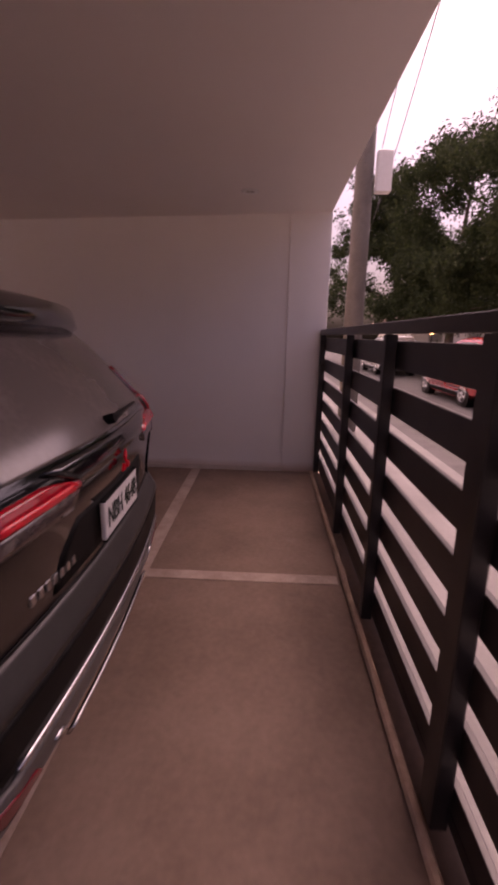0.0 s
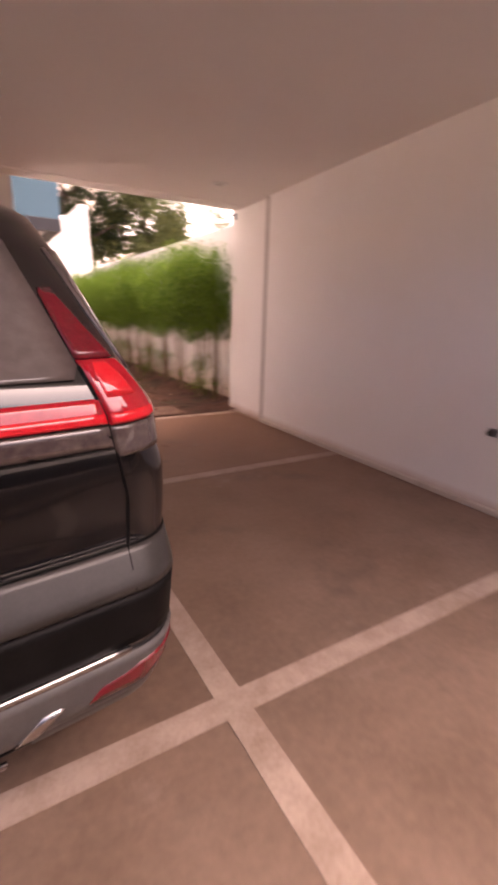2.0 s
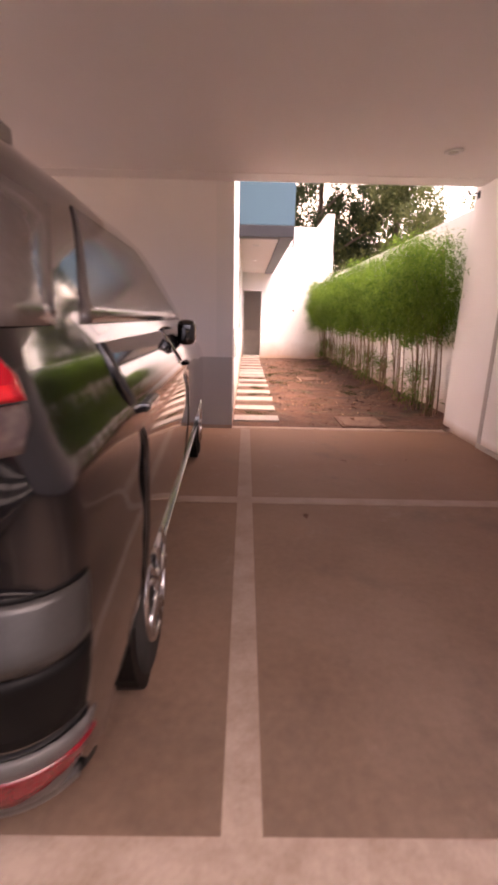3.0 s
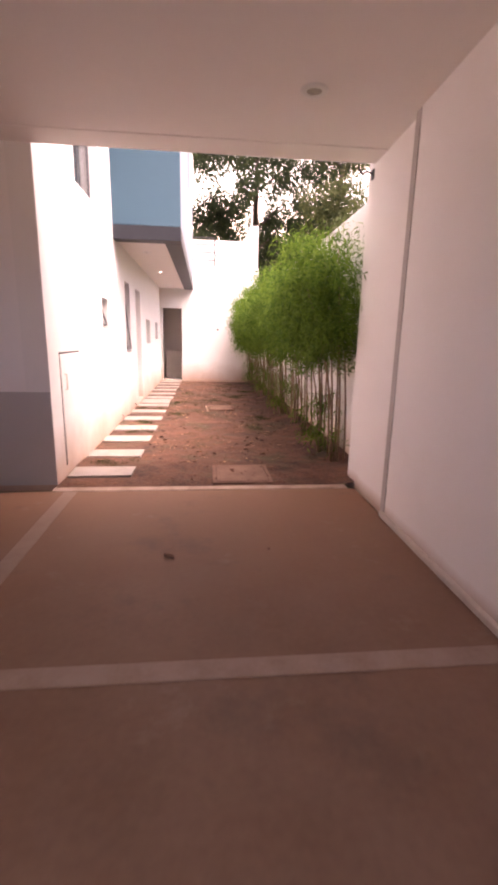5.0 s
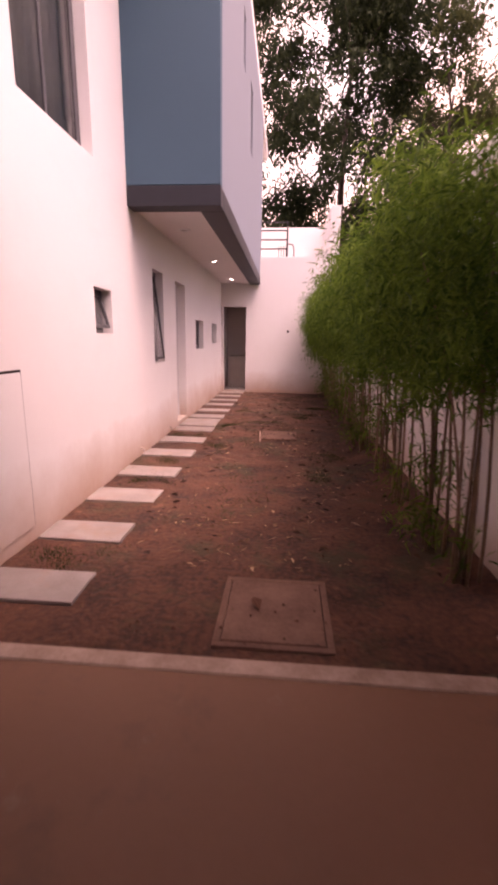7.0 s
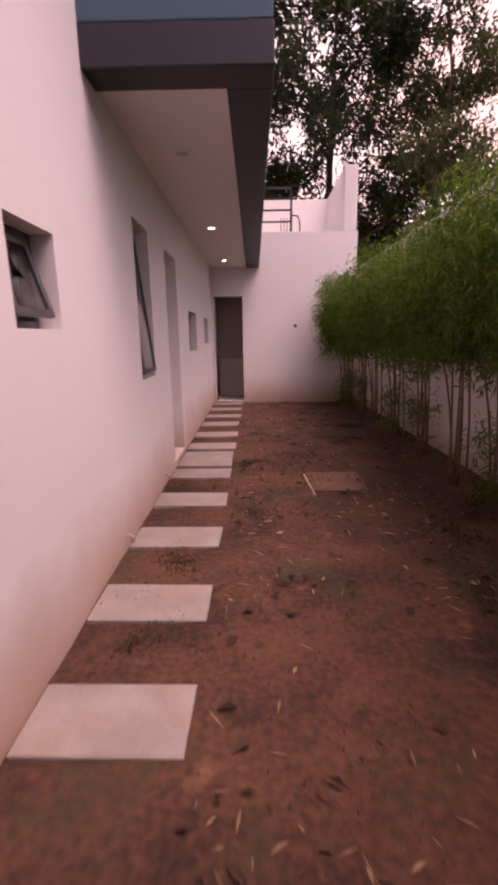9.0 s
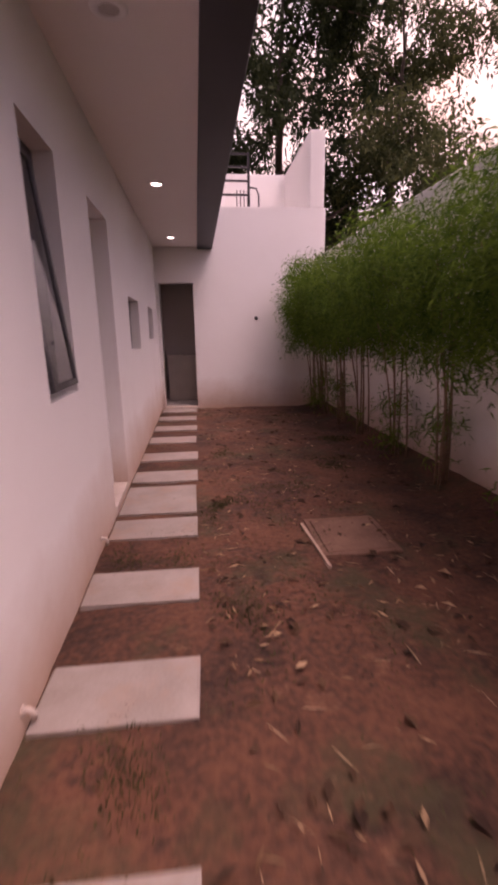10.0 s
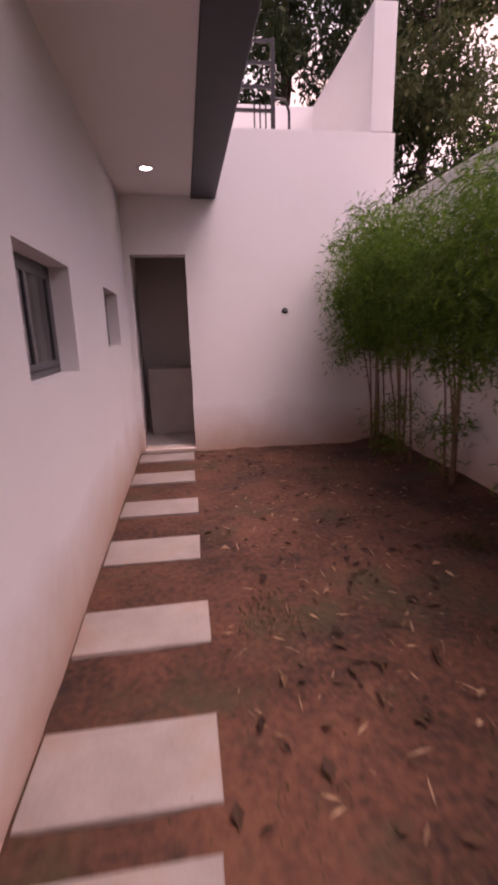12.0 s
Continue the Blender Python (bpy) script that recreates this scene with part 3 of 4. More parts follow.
# ---- cars ----
RINGS = [(0.17, -2.25, 1.05, 0.79), (0.28, -2.62, 1.18, 0.84), (0.35, -2.95, 1.25, 0.87), (0.43, -3.05, 1.27, 0.883), (0.50, -3.085, 1.28, 0.893), (0.60, -3.105, 1.29, 0.905),
         (0.74, -3.115, 1.29, 0.915), (0.78, -3.12, 1.28, 0.915), (0.865, -3.075, 1.26, 0.91), (0.95, -3.08, 1.20, 0.915), (1.05, -3.095, 1.0, 0.91), (1.13, -3.11, 0.6, 0.88),
         (1.20, -3.115, 0.3, 0.866), (1.27, -3.09, 0.1, 0.84), (1.40, -2.985, -0.1, 0.79), (1.55, -2.855, -0.36, 0.735), (1.64, -2.76, -0.62, 0.69),
         (1.70, -2.58, -0.9, 0.63), (1.735, -2.28, -1.15, 0.50)]


def car_surface(z, s):
    """A point of the car's skin at height z; s runs 0 (rear middle) 1 corner 2 side 3 corner 4..5 (front middle), negative on the other flank."""
    zs = [r[0] for r in RINGS]
    yr, yf, w = (float(np.interp(z, zs, [r[k] for r in RINGS])) for k in (1, 2, 3))
    sg, s = (1, s) if s >= 0 else (-1, -s)
    r1, r2, bulge = float(np.interp(z, (0.3, 0.9), (0.16, 0.13))), 0.42, float(np.interp(z, (0.3, 0.9), (0.05, 0.075)))
    if s <= 1:
        x = s * (w - r1)
        y = yr + bulge * (x / w) ** 2
    elif s <= 2:
        a = (s - 1) * math.pi / 2
        x = w - r1 + r1 * math.sin(a)
        y = yr + bulge * ((w - r1) / w) ** 2 + (r1 - 0.01) * (1 - math.cos(a))
    elif s <= 3:
        y0, y1 = yr + bulge * ((w - r1) / w) ** 2 + r1 - 0.01, yf - r2 - 0.08
        x, y = w, y0 + (s - 2) * (y1 - y0)
    elif s <= 4:
        a = (s - 3) * math.pi / 2
        x, y = w - r2 + r2 * math.cos(a), yf - r2 - 0.08 + r2 * math.sin(a)
    else:
        x = (5 - s) * (w - r2)
        y = yf - 0.08 * (x / (w - r2)) ** 2
    return Vector((sg * x, y, z))


def car_normal(z, s):
    e = 1e-3
    n = (car_surface(z, s + e) - car_surface(z, s - e)).cross(car_surface(z + e, s) - car_surface(z - e, s))
    return n.normalized()


def skin_patch(name, rows, material, parent, proud=0.006, across=14, label="", deep=0.012, smooth=True):
    """A piece that lies on the car's skin: rows of (z, s from, s to), with an edge turned inwards."""
    bm = bmesh.new()
    fine = []
    for (za, a0, a1), (zb, b0, b1) in zip(rows, rows[1:]):
        for k in range(3):
            f = k / 3
            fine.append((za + f * (zb - za), a0 + f * (b0 - a0), a1 + f * (b1 - a1)))
    fine.append(rows[-1])
    grid = []
    for z, a, b in fine:
        line = []
        for k in range(across + 1):
            s = a + (b - a) * k / across
            n = car_normal(z, s)
            line.append(bm.verts.new(car_surface(z, s) + n * proud))
        grid.append(line)
    for i in range(len(grid) - 1):
        for k in range(across):
            bm.faces.new((grid[i][k], grid[i][k + 1], grid[i + 1][k + 1], grid[i + 1][k]))
    bm.normal_update()
    rim = [e for e in bm.edges if e.is_boundary]
    made = bmesh.ops.extrude_edge_only(bm, edges=rim)["geom"]
    for v in made:
        if isinstance(v, bmesh.types.BMVert):
            mid = Vector((0, -0.8, v.co.z))
            v.co += (mid - v.co).normalized() * deep
    return part(name, bm, material, parent, label, smooth)


def build_car(name, label, paint, at, turn, plate_text=""):
    car = thing(name, label, "car", at, turn=turn)
    n, zs = 96, [RINGS[0][0] + (RINGS[-1][0] - RINGS[0][0]) * k / 60 for k in range(61)]
    ss = [-5 + 10 * k / n for k in range(n)]
    verts = [car_surface(z, s) for z in zs for s in ss]
    faces = [(i * n + k, i * n + (k + 1) % n, (i + 1) * n + (k + 1) % n, (i + 1) * n + k) for i in range(60) for k in range(n)]
    faces += [tuple(range(60 * n, 61 * n)), tuple(range(n - 1, -1, -1))]
    body = mesh_ob("body", verts, faces, paint, car, True)
    # rear
    skin_patch("rear_window", [(1.275, -0.97, 0.97), (1.30, -1.0, 1.0), (1.40, -1.02, 1.02), (1.55, -1.02, 1.02), (1.61, -1.0, 1.0)], CAR_GLASS, car, 0.004, 20, "dark rear window toned for dust and the reflected ceiling")
    for sg in (1, -1):
        light = skin_patch("tail_light", [(1.185, 1.035 * sg, 1.74 * sg), (1.215, 1.035 * sg, 1.72 * sg), (1.25, 1.035 * sg, 1.60 * sg), (1.305, 1.035 * sg, 1.46 * sg)], RED_LENS, car, 0.014, 16, "red upswept tail light", 0.03)
        skin_patch("upper_lens", [(1.309, 1.035 * sg, 1.45 * sg), (1.36, 1.045 * sg, 1.34 * sg), (1.45, 1.08 * sg, 1.18 * sg)], DEEP_RED, light, 0.012, 10, "dark red upper lens", 0.03)
        skin_patch("light_bar", [(1.188, 1.05 * sg, 1.66 * sg), (1.203, 1.05 * sg, 1.66 * sg)], BRIGHT_RED, light, 0.017, 14, "bright red strip", 0.006)
        skin_patch("light_core", [(1.235, 1.10 * sg, 1.44 * sg), (1.275, 1.10 * sg, 1.36 * sg), (1.30, 1.14 * sg, 1.28 * sg)], BRIGHT_RED, light, 0.0155, 10, "bright red reflector cell", 0.006)
        hatch_light = skin_patch("hatch_light", [(1.188, 0.50 * sg, 1.005 * sg), (1.205, 0.52 * sg, 1.005 * sg), (1.232, 0.74 * sg, 1.005 * sg)], RED_LENS, car, 0.014, 12, "slim red lamp on the hatch", 0.03)
        skin_patch("light_bar", [(1.190, 0.53 * sg, 0.995 * sg), (1.204, 0.55 * sg, 0.995 * sg)], BRIGHT_RED, hatch_light, 0.017, 10, "bright red strip", 0.006)
        skin_patch("clear_lens", [(1.112, 1.035 * sg, 1.58 * sg), (1.15, 1.035 * sg, 1.72 * sg), (1.180, 1.035 * sg, 1.74 * sg)], SMOKE_LENS, car, 0.012, 14, "smoked lower lamp lens")
        skin_patch("clear_lens", [(1.135, 0.56 * sg, 1.005 * sg), (1.183, 0.51 * sg, 1.005 * sg)], SMOKE_LENS, car, 0.012, 12, "smoked lower lamp lens")
        skin_patch("reflector", [(0.500, 0.88 * sg, 1.25 * sg), (0.535, 0.92 * sg, 1.75 * sg), (0.562, 1.15 * sg, 1.86 * sg)], DEEP_RED, car, 0.016, 14, "dark red rear reflector")
        skin_patch("side_glass", [(1.285, 2.12 * sg, 2.93 * sg), (1.40, 2.16 * sg, 2.86 * sg), (1.55, 2.22 * sg, 2.80 * sg), (1.60, 2.25 * sg, 2.78 * sg)], CAR_GLASS, car, 0.004, 24, "dark side windows")
        skin_patch("quarter_panel", [(1.285, 1.75 * sg, 2.06 * sg), (1.40, 1.55 * sg, 2.08 * sg), (1.55, 1.45 * sg, 2.12 * sg)], CAR_GLASS, car, 0.003, 10, "dark glass quarter panel")
        skin_patch("sill_trim", [(0.21, 2.1 * sg, 2.95 * sg), (0.27, 2.1 * sg, 2.95 * sg), (0.33, 2.12 * sg, 2.93 * sg)], BLACK_PLASTIC, car, 0.012, 20, "black sill trim")
        skin_patch("chrome_sill", [(0.335, 2.14 * sg, 2.9 * sg), (0.352, 2.14 * sg, 2.9 * sg)], CHROME, car, 0.012, 20, "bright sill strip")
        skin_patch("headlight", [(0.74, 3.45 * sg, 4.2 * sg), (0.84, 3.3 * sg, 4.3 * sg)], LAMP_OFF, car, 0.01, 10, "clear headlight")
        for z0, s0, s1 in ((0.80, 2.14, 2.52), (0.80, 2.53, 2.86)):
            skin_patch("door", [(0.42, s0 * sg, s1 * sg), (0.8, s0 * sg, s1 * sg), (1.24, s0 * sg, s1 * sg)], paint, car, 0.005, 14)
            p = car_surface(1.05, (s0 + 0.05) * sg)
            part("door_handle", add_box(bmesh.new(), p.x - 0.02, p.x + 0.025, p.y - 0.09, p.y + 0.09, 1.035, 1.065, 0.01, 2), paint, car)
        m = car_surface(1.27, 2.80 * sg)
        mirror = part("mirror", add_box(bmesh.new(), min(m.x + 0.03 * sg, m.x + 0.13 * sg), max(m.x + 0.03 * sg, m.x + 0.13 * sg), m.y - 0.16, m.y + 0.06, 1.15, 1.29, 0.035, 3), paint, car, "folding door mirror", True)
        part("mirror_arm", add_box(bmesh.new(), min(m.x - 0.03 * sg, m.x + 0.08 * sg), max(m.x - 0.03 * sg, m.x + 0.08 * sg), m.y - 0.02, m.y + 0.03, 1.16, 1.20, 0.008), BLACK_PLASTIC, mirror)
    for y in (-2.10, 0.66):
        for sg in (1, -1):
            arch = part("wheel_arch", add_disc(bmesh.new(), (sg * 0.765, y, 0.34), (1, 0, 0), 0.385, 0.215, 36), BLACK_PLASTIC, car, "black wheel arch")
            wheel = thing("wheel", "", "", (sg * 0.785, y, 0.325))
            wheel.parent = car
            bm = add_disc(bmesh.new(), (0, 0, 0), (1, 0, 0), 0.325, 0.19, 40)
            bmesh.ops.bevel(bm, geom=[e for e in bm.edges if abs(e.verts[0].co.x - e.verts[1].co.x) < 1e-5], offset=0.03, segments=3, affect="EDGES")
            part("tyre", bm, RUBBER, wheel, "black tyre", True)
            bm = add_disc(bmesh.new(), (sg * 0.088, 0, 0), (1, 0, 0), 0.215, 0.022, 36)
            part("rim_back", bm, BLACK_PLASTIC, wheel)
            bm = add_disc(bmesh.new(), (sg * 0.10, 0, 0), (1, 0, 0), 0.055, 0.03, 20)
            for k in range(5):
                a = 2 * math.pi * k / 5
                for off in (-0.16, 0.16):
                    add_tube(bm, [(sg * 0.105, 0.04 * math.cos(a), 0.04 * math.sin(a)), (sg * 0.098, 0.205 * math.cos(a + off), 0.205 * math.sin(a + off))], 0.016, 6)
            add_tube(bm, [(sg * 0.098, 0.212 * math.cos(2 * math.pi * k / 36), 0.212 * math.sin(2 * math.pi * k / 36)) for k in range(37)], 0.014, 6)
            part("rim", bm, CHROME, wheel, "bright alloy rim", True)
    # bumper, hatch
    skin_patch("bumper_insert", [(0.625, -1.8, 1.8), (0.69, -1.9, 1.9), (0.76, -1.95, 1.95)], BLACK_PLASTIC, car, 0.005, 30, "matt black bumper insert")
    skin_patch("bumper_chrome", [(0.606, -1.0, 1.0), (0.620, -1.0, 1.0)], CHROME, car, 0.012, 26, "thin bright bumper strip")
    skin_patch("skid_plate", [(0.462, -1.5, 1.5), (0.52, -1.7, 1.7), (0.60, -1.9, 1.9)], SKID, car, 0.012, 30, "grey silver skid plate")
    for sg in (1, -1):
        skin_patch("skid_corner", [(0.40, 0.74 * sg, 1.6 * sg), (0.43, 0.72 * sg, 1.66 * sg), (0.468, 0.70 * sg, 1.68 * sg)], SKID, car, 0.011, 14, "grey silver skid corner")
        skin_patch("skid_fin", [(0.466, 0.66 * sg, 0.72 * sg), (0.53, 0.74 * sg, 0.80 * sg)], CHROME, car, 0.018, 3, "bright fin on the skid plate")
    skin_patch("lower_chrome", [(0.428, -0.64, 0.64), (0.452, -0.64, 0.64)], CHROME, car, 0.035, 20, "bright lower lip")
    skin_patch("valance", [(0.32, -1.7, 1.7), (0.37, -1.75, 1.75), (0.456, -1.75, 1.75)], BLACK_PLASTIC, car, 0.008, 26, "black valance")
    skin_patch("bumper_ledge", [(0.772, -1.96, 1.96), (0.82, -1.94, 1.94), (0.864, -1.9, 1.9)], LEDGE_GREY, car, 0.006, 30, "black bumper ledge greyed for the reflected ceiling")
    skin_patch("hatch_garnish", [(1.198, -0.5, 0.5), (1.262, -0.72, 0.72)], paint, car, 0.014, 18, "glossy garnish strip under the rear window")
    skin_patch("hatch_recess", [(0.90, -0.62, 0.62), (1.00, -0.58, 0.58), (1.085, -0.48, 0.48)], BLACK_PLASTIC, car, 0.003, 18, "dark plate recess")
    for sg in (1, -1):
        skin_patch("hatch_gap", [(0.775, 1.008 * sg, 1.022 * sg), (0.9, 1.008 * sg, 1.022 * sg), (1.20, 1.012 * sg, 1.028 * sg), (1.30, 1.012 * sg, 1.028 * sg)], BLACK_PLASTIC, car, 0.0065, 2, "dark shut line")
    skin_patch("bumper_gap", [(0.868, -1.9, 1.9), (0.874, -1.9, 1.9)], BLACK_PLASTIC, car, 0.004, 26, "dark shut line")
    spoiler = bmesh.new()
    grid = []
    for k in range(25):
        q = -1 + 2 * k / 24
        x = 0.60 * q
        d = 0.07 * q ** 2
        prof = [(-2.80 + d, 1.625), (-2.83 + d, 1.66), (-2.81 + d, 1.735), (-2.6, 1.785), (-2.3, 1.775), (-2.3, 1.69), (-2.55, 1.65), (-2.68, 1.62), (-2.77 + d, 1.608)]
        grid.append([spoiler.verts.new((x, y, z - 0.02 * q ** 4)) for y, z in prof])
    for a, b in zip(grid, grid[1:]):
        for k in range(len(a)):
            spoiler.faces.new((a[k], a[(k + 1) % len(a)], b[(k + 1) % len(a)], b[k]))
    spoiler.faces.new(grid[0][::-1])
    spoiler.faces.new(grid[-1])
    part("spoiler", spoiler, paint, car, "black roof spoiler", True)
    wiper = part("wiper", add_tube(bmesh.new(), [car_surface(1.312, 0.02) + Vector((0, -0.03, 0)), car_surface(1.318, 0.25) + Vector((0, -0.035, 0)), car_surface(1.315, 0.60) + Vector((0, -0.03, 0))], [0.014, 0.011, 0.007]), BLACK_PLASTIC, car, "black rear wiper")
    part("wiper_hub", add_disc(bmesh.new(), car_surface(1.312, 0.02) + Vector((0, -0.025, 0)), (0, -1, 0.3), 0.019, 0.04), BLACK_PLASTIC, wiper)
    badge = bmesh.new()
    for k in range(3):
        a = math.pi / 2 + k * 2 * math.pi / 3
        d, e = Vector((math.cos(a), 0, math.sin(a))), Vector((-math.sin(a), 0, math.cos(a)))
        c = Vector((0, -3.140, 1.155))
        quad = [badge.verts.new(c + d * u + e * v + Vector((0, w, 0))) for w in (0, 0.008) for u, v in ((0.002, 0), (0.026, 0.015), (0.05, 0), (0.026, -0.015))]
        badge.faces.new(quad[:4])
        for i in range(4):
            badge.faces.new((quad[i], quad[(i + 1) % 4], quad[4 + (i + 1) % 4], quad[4 + i]))
    part("badge", badge, BRIGHT_RED, car, "small red badge")
    letters = bmesh.new()
    for k in range(7):
        x = -0.60 + 0.036 * k
        on = car_surface(0.95, (x + 0.012) / 0.775).y
        add_box(letters, x, x + 0.024, on - 0.006, on + 0.006, 0.935, 0.965, 0.002)
    part("model_lettering", letters, CHROME, car, "raised silver lettering bars")
    if plate_text:
        plate = part("number_plate", add_box(bmesh.new(), -0.205, 0.205, -3.118, -3.100, 0.932, 1.068, 0.004), PLATE, car, "white number plate")
        curve = bpy.data.curves.new("plate_text", "FONT")
        curve.body, curve.size, curve.extrude = plate_text, 0.105, 0.001
        curve.align_x, curve.align_y = "CENTER", "CENTER"
        tmp = new("plate_tmp", curve)
        me = bpy.data.meshes.new_from_object(tmp.evaluated_get(bpy.context.evaluated_depsgraph_get()))
        bpy.data.objects.remove(tmp)
        me.materials.clear()
        me.materials.append(PLATE_INK)
        text = new("plate_lettering", me)
        text.parent = plate
        text.matrix_basis = pose(0, -3.1205, 1.0, 90, 0, 0) @ Matrix.Diagonal((0.8, 1, 1, 1))
        bm = bmesh.new()
        for a in ((-0.205, 0.205, 0.926, 0.9315), (-0.205, 0.205, 1.0685, 1.074)):
            add_box(bm, a[0], a[1], -3.12, -3.104, a[2], a[3])
        part("plate_frame", bm, BLACK_PLASTIC, plate)
    return car


BLACK_PAINT = surface("black_car_paint", (0.004, 0.004, 0.005), (0.008, 0.008, 0.009), 0.12, 2, 60, 0, spec=0.5, coat=1.0)
RED_PAINT = surface("red_car_paint", (0.35, 0.02, 0.02), (0.4, 0.03, 0.03), 0.25, 2, 60, 0, coat=1.0)
WHITE_PAINT = surface("white_car_paint", (0.72, 0.72, 0.72), (0.78, 0.78, 0.78), 0.25, 2, 60, 0, coat=1.0)
# taupe base carries the ceiling's reflection as well as some dust
CAR_GLASS = surface("dust_reflection_car_glass", (0.12, 0.10, 0.09), (0.21, 0.175, 0.155), 0.14, 2, 40, 0, spec=0.8, contrast=(0.45, 0.8))
DEEP_RED = surface("dark_red_reflector", (0.14, 0.006, 0.012), (0.19, 0.008, 0.016), 0.2, 30, 120, 0, coat=0.6)
RED_LENS = surface("red_lamp_lens", (0.42, 0.005, 0.014), (0.54, 0.008, 0.02), 0.12, 30, 120, 0, coat=1.0)
BRIGHT_RED = surface("bright_red_lens", (0.8, 0.01, 0.02), (0.85, 0.02, 0.03), 0.15, 30, 120, 0, coat=1.0)
SMOKE_LENS = surface("smoked_lens", (0.06, 0.04, 0.04), (0.12, 0.09, 0.08), 0.1, 30, 90, 0, coat=1.0)
BLACK_PLASTIC = surface("matt_black_plastic", (0.004, 0.004, 0.004), (0.009, 0.0085, 0.0085), 0.5, 10, 160, 0.15, 0.001, spec=0.12)
RUBBER = surface("tyre_rubber", (0.018, 0.017, 0.016), (0.03, 0.028, 0.026), 0.85, 10, 120, 0.2, 0.002)
CHROME = surface("bright_metal", (0.55, 0.55, 0.56), (0.65, 0.65, 0.66), 0.22, 10, 90, 0, metal=1.0)
SKID = surface("silver_grey_plastic", (0.075, 0.072, 0.07), (0.11, 0.105, 0.102), 0.4, 10, 120, 0.05, 0.001)
# lifted grey paints the ceiling's reflection onto the glossy black ledge
LEDGE_GREY = surface("ledge_reflection_plastic", (0.032, 0.03, 0.028), (0.052, 0.048, 0.045), 0.32, 6, 120, 0.05, 0.001)
PLATE = surface("plate_white", (0.68, 0.66, 0.63), (0.74, 0.72, 0.70), 0.45, 10, 90, 0)
PLATE_INK = surface("plate_ink", (0.02, 0.03, 0.02), (0.03, 0.04, 0.03), 0.5, 10, 90, 0)
build_car("parked_car", "black people carrier parked in the carport, glass toned for dust and reflections", BLACK_PAINT, (-3.92, 0.09, 0), 2.2, "NBH 4648")
build_car("street_car", "bright red hatchback parked across the street", RED_PAINT, (8.3, -9.4, -0.04), -90)
build_car("street_car", "white hatchback parked across the street", WHITE_PAINT, (18.0, -9.4, -0.04), -90)

# ---- soil, stepping stones ----
nx, ny = 76, 250
X0, X1, Y0, Y1 = HX, 0.15, 1.90, EY
verts, faces = [], []
for j in range(ny + 1):
    for i in range(nx + 1):
        x, y = X0 + (X1 - X0) * i / nx, Y0 + (Y1 - Y0) * j / ny
        h = 0.014 * noise.noise(Vector((x * 1.7, y * 1.7, 0))) + 0.010 * noise.noise(Vector((x * 6, y * 6, 3))) + 0.006 * noise.noise(Vector((x * 18, y * 18, 5)))
        h += 0.09 * max(0, (x + 0.30) / 0.45) ** 1.5
        verts.append((x, y, h - 0.004))
for j in range(ny):
    for i in range(nx):
        a = j * (nx + 1) + i
        faces.append((a, a + 1, a + nx + 2, a + nx + 1))
structure(mesh_ob("soil", verts, faces, SOIL, smooth=True), "bare uneven red-brown soil of the side yard", "soil")


def slab(name, x0, x1, y0, y1, top, material, label, category, group, turn=0.0, chip=0.006):
    bm = add_box(bmesh.new(), x0 - (x0 + x1) / 2, x1 - (x0 + x1) / 2, y0 - (y0 + y1) / 2, y1 - (y0 + y1) / 2, -0.06, top, 0.004, 1)
    for v in bm.verts:
        v.co += Vector((random.uniform(-chip, chip), random.uniform(-chip, chip), random.uniform(-0.002, 0.002)))
    ob = part(name, bm, material)
    ob.matrix_basis = pose((x0 + x1) / 2, (y0 + y1) / 2, 0, 0, 0, turn)
    return tagged(ob, label, category, group)


for y in (2.22, 2.95, 3.72, 4.46, 5.24, 5.98, 6.73, 7.15, 7.91, 8.62, 9.4, 10.12, 10.88, 11.60):
    deep = 0.62 if y == 7.15 else 0.32
    slab("stepping_stone", -2.765, -2.17 + random.uniform(-0.008, 0.008), y, y + deep, 0.013, PAVER,
         "broad cream stepping slab before the side door" if deep > 0.5 else "cream stone stepping slab set in red soil", "stepping stone", "stepping stones along the wall", random.uniform(-0.6, 0.6))
COVER = surface("soil_dusted_concrete", (0.11, 0.055, 0.036), (0.21, 0.118, 0.08), 0.9, 3, 50, 0.4, 0.006)
for x0, x1, y0, y1, label in ((-1.38, -0.81, 1.97, 2.58, "concrete inspection cover dusted with red soil"), (-1.40, -0.89, 6.33, 6.88, "concrete inspection cover half buried in soil")):
    cover = thing("inspection_cover", label, "cover", ((x0 + x1) / 2, (y0 + y1) / 2, 0), "inspection covers")
    w, d = (x1 - x0) / 2, (y1 - y0) / 2
    for a, b, c, e in ((-w, w, -d, -d + 0.035), (-w, w, d - 0.035, d), (-w, -w + 0.035, -d + 0.035, d - 0.035), (w - 0.035, w, -d + 0.035, d - 0.035)):
        part("rim", add_box(bmesh.new(), a, b, c, e, -0.05, 0.011, 0.003, 1), COVER, cover)
    part("lid", add_box(bmesh.new(), -w + 0.039, w - 0.039, -d + 0.039, d - 0.039, -0.05, 0.014, 0.004, 1), COVER, cover)
slab("cover_lip", -1.428, -1.408, 6.20, 6.80, 0.018, KERB, "thin pale concrete edging strip in the soil", "edging", "", 3)


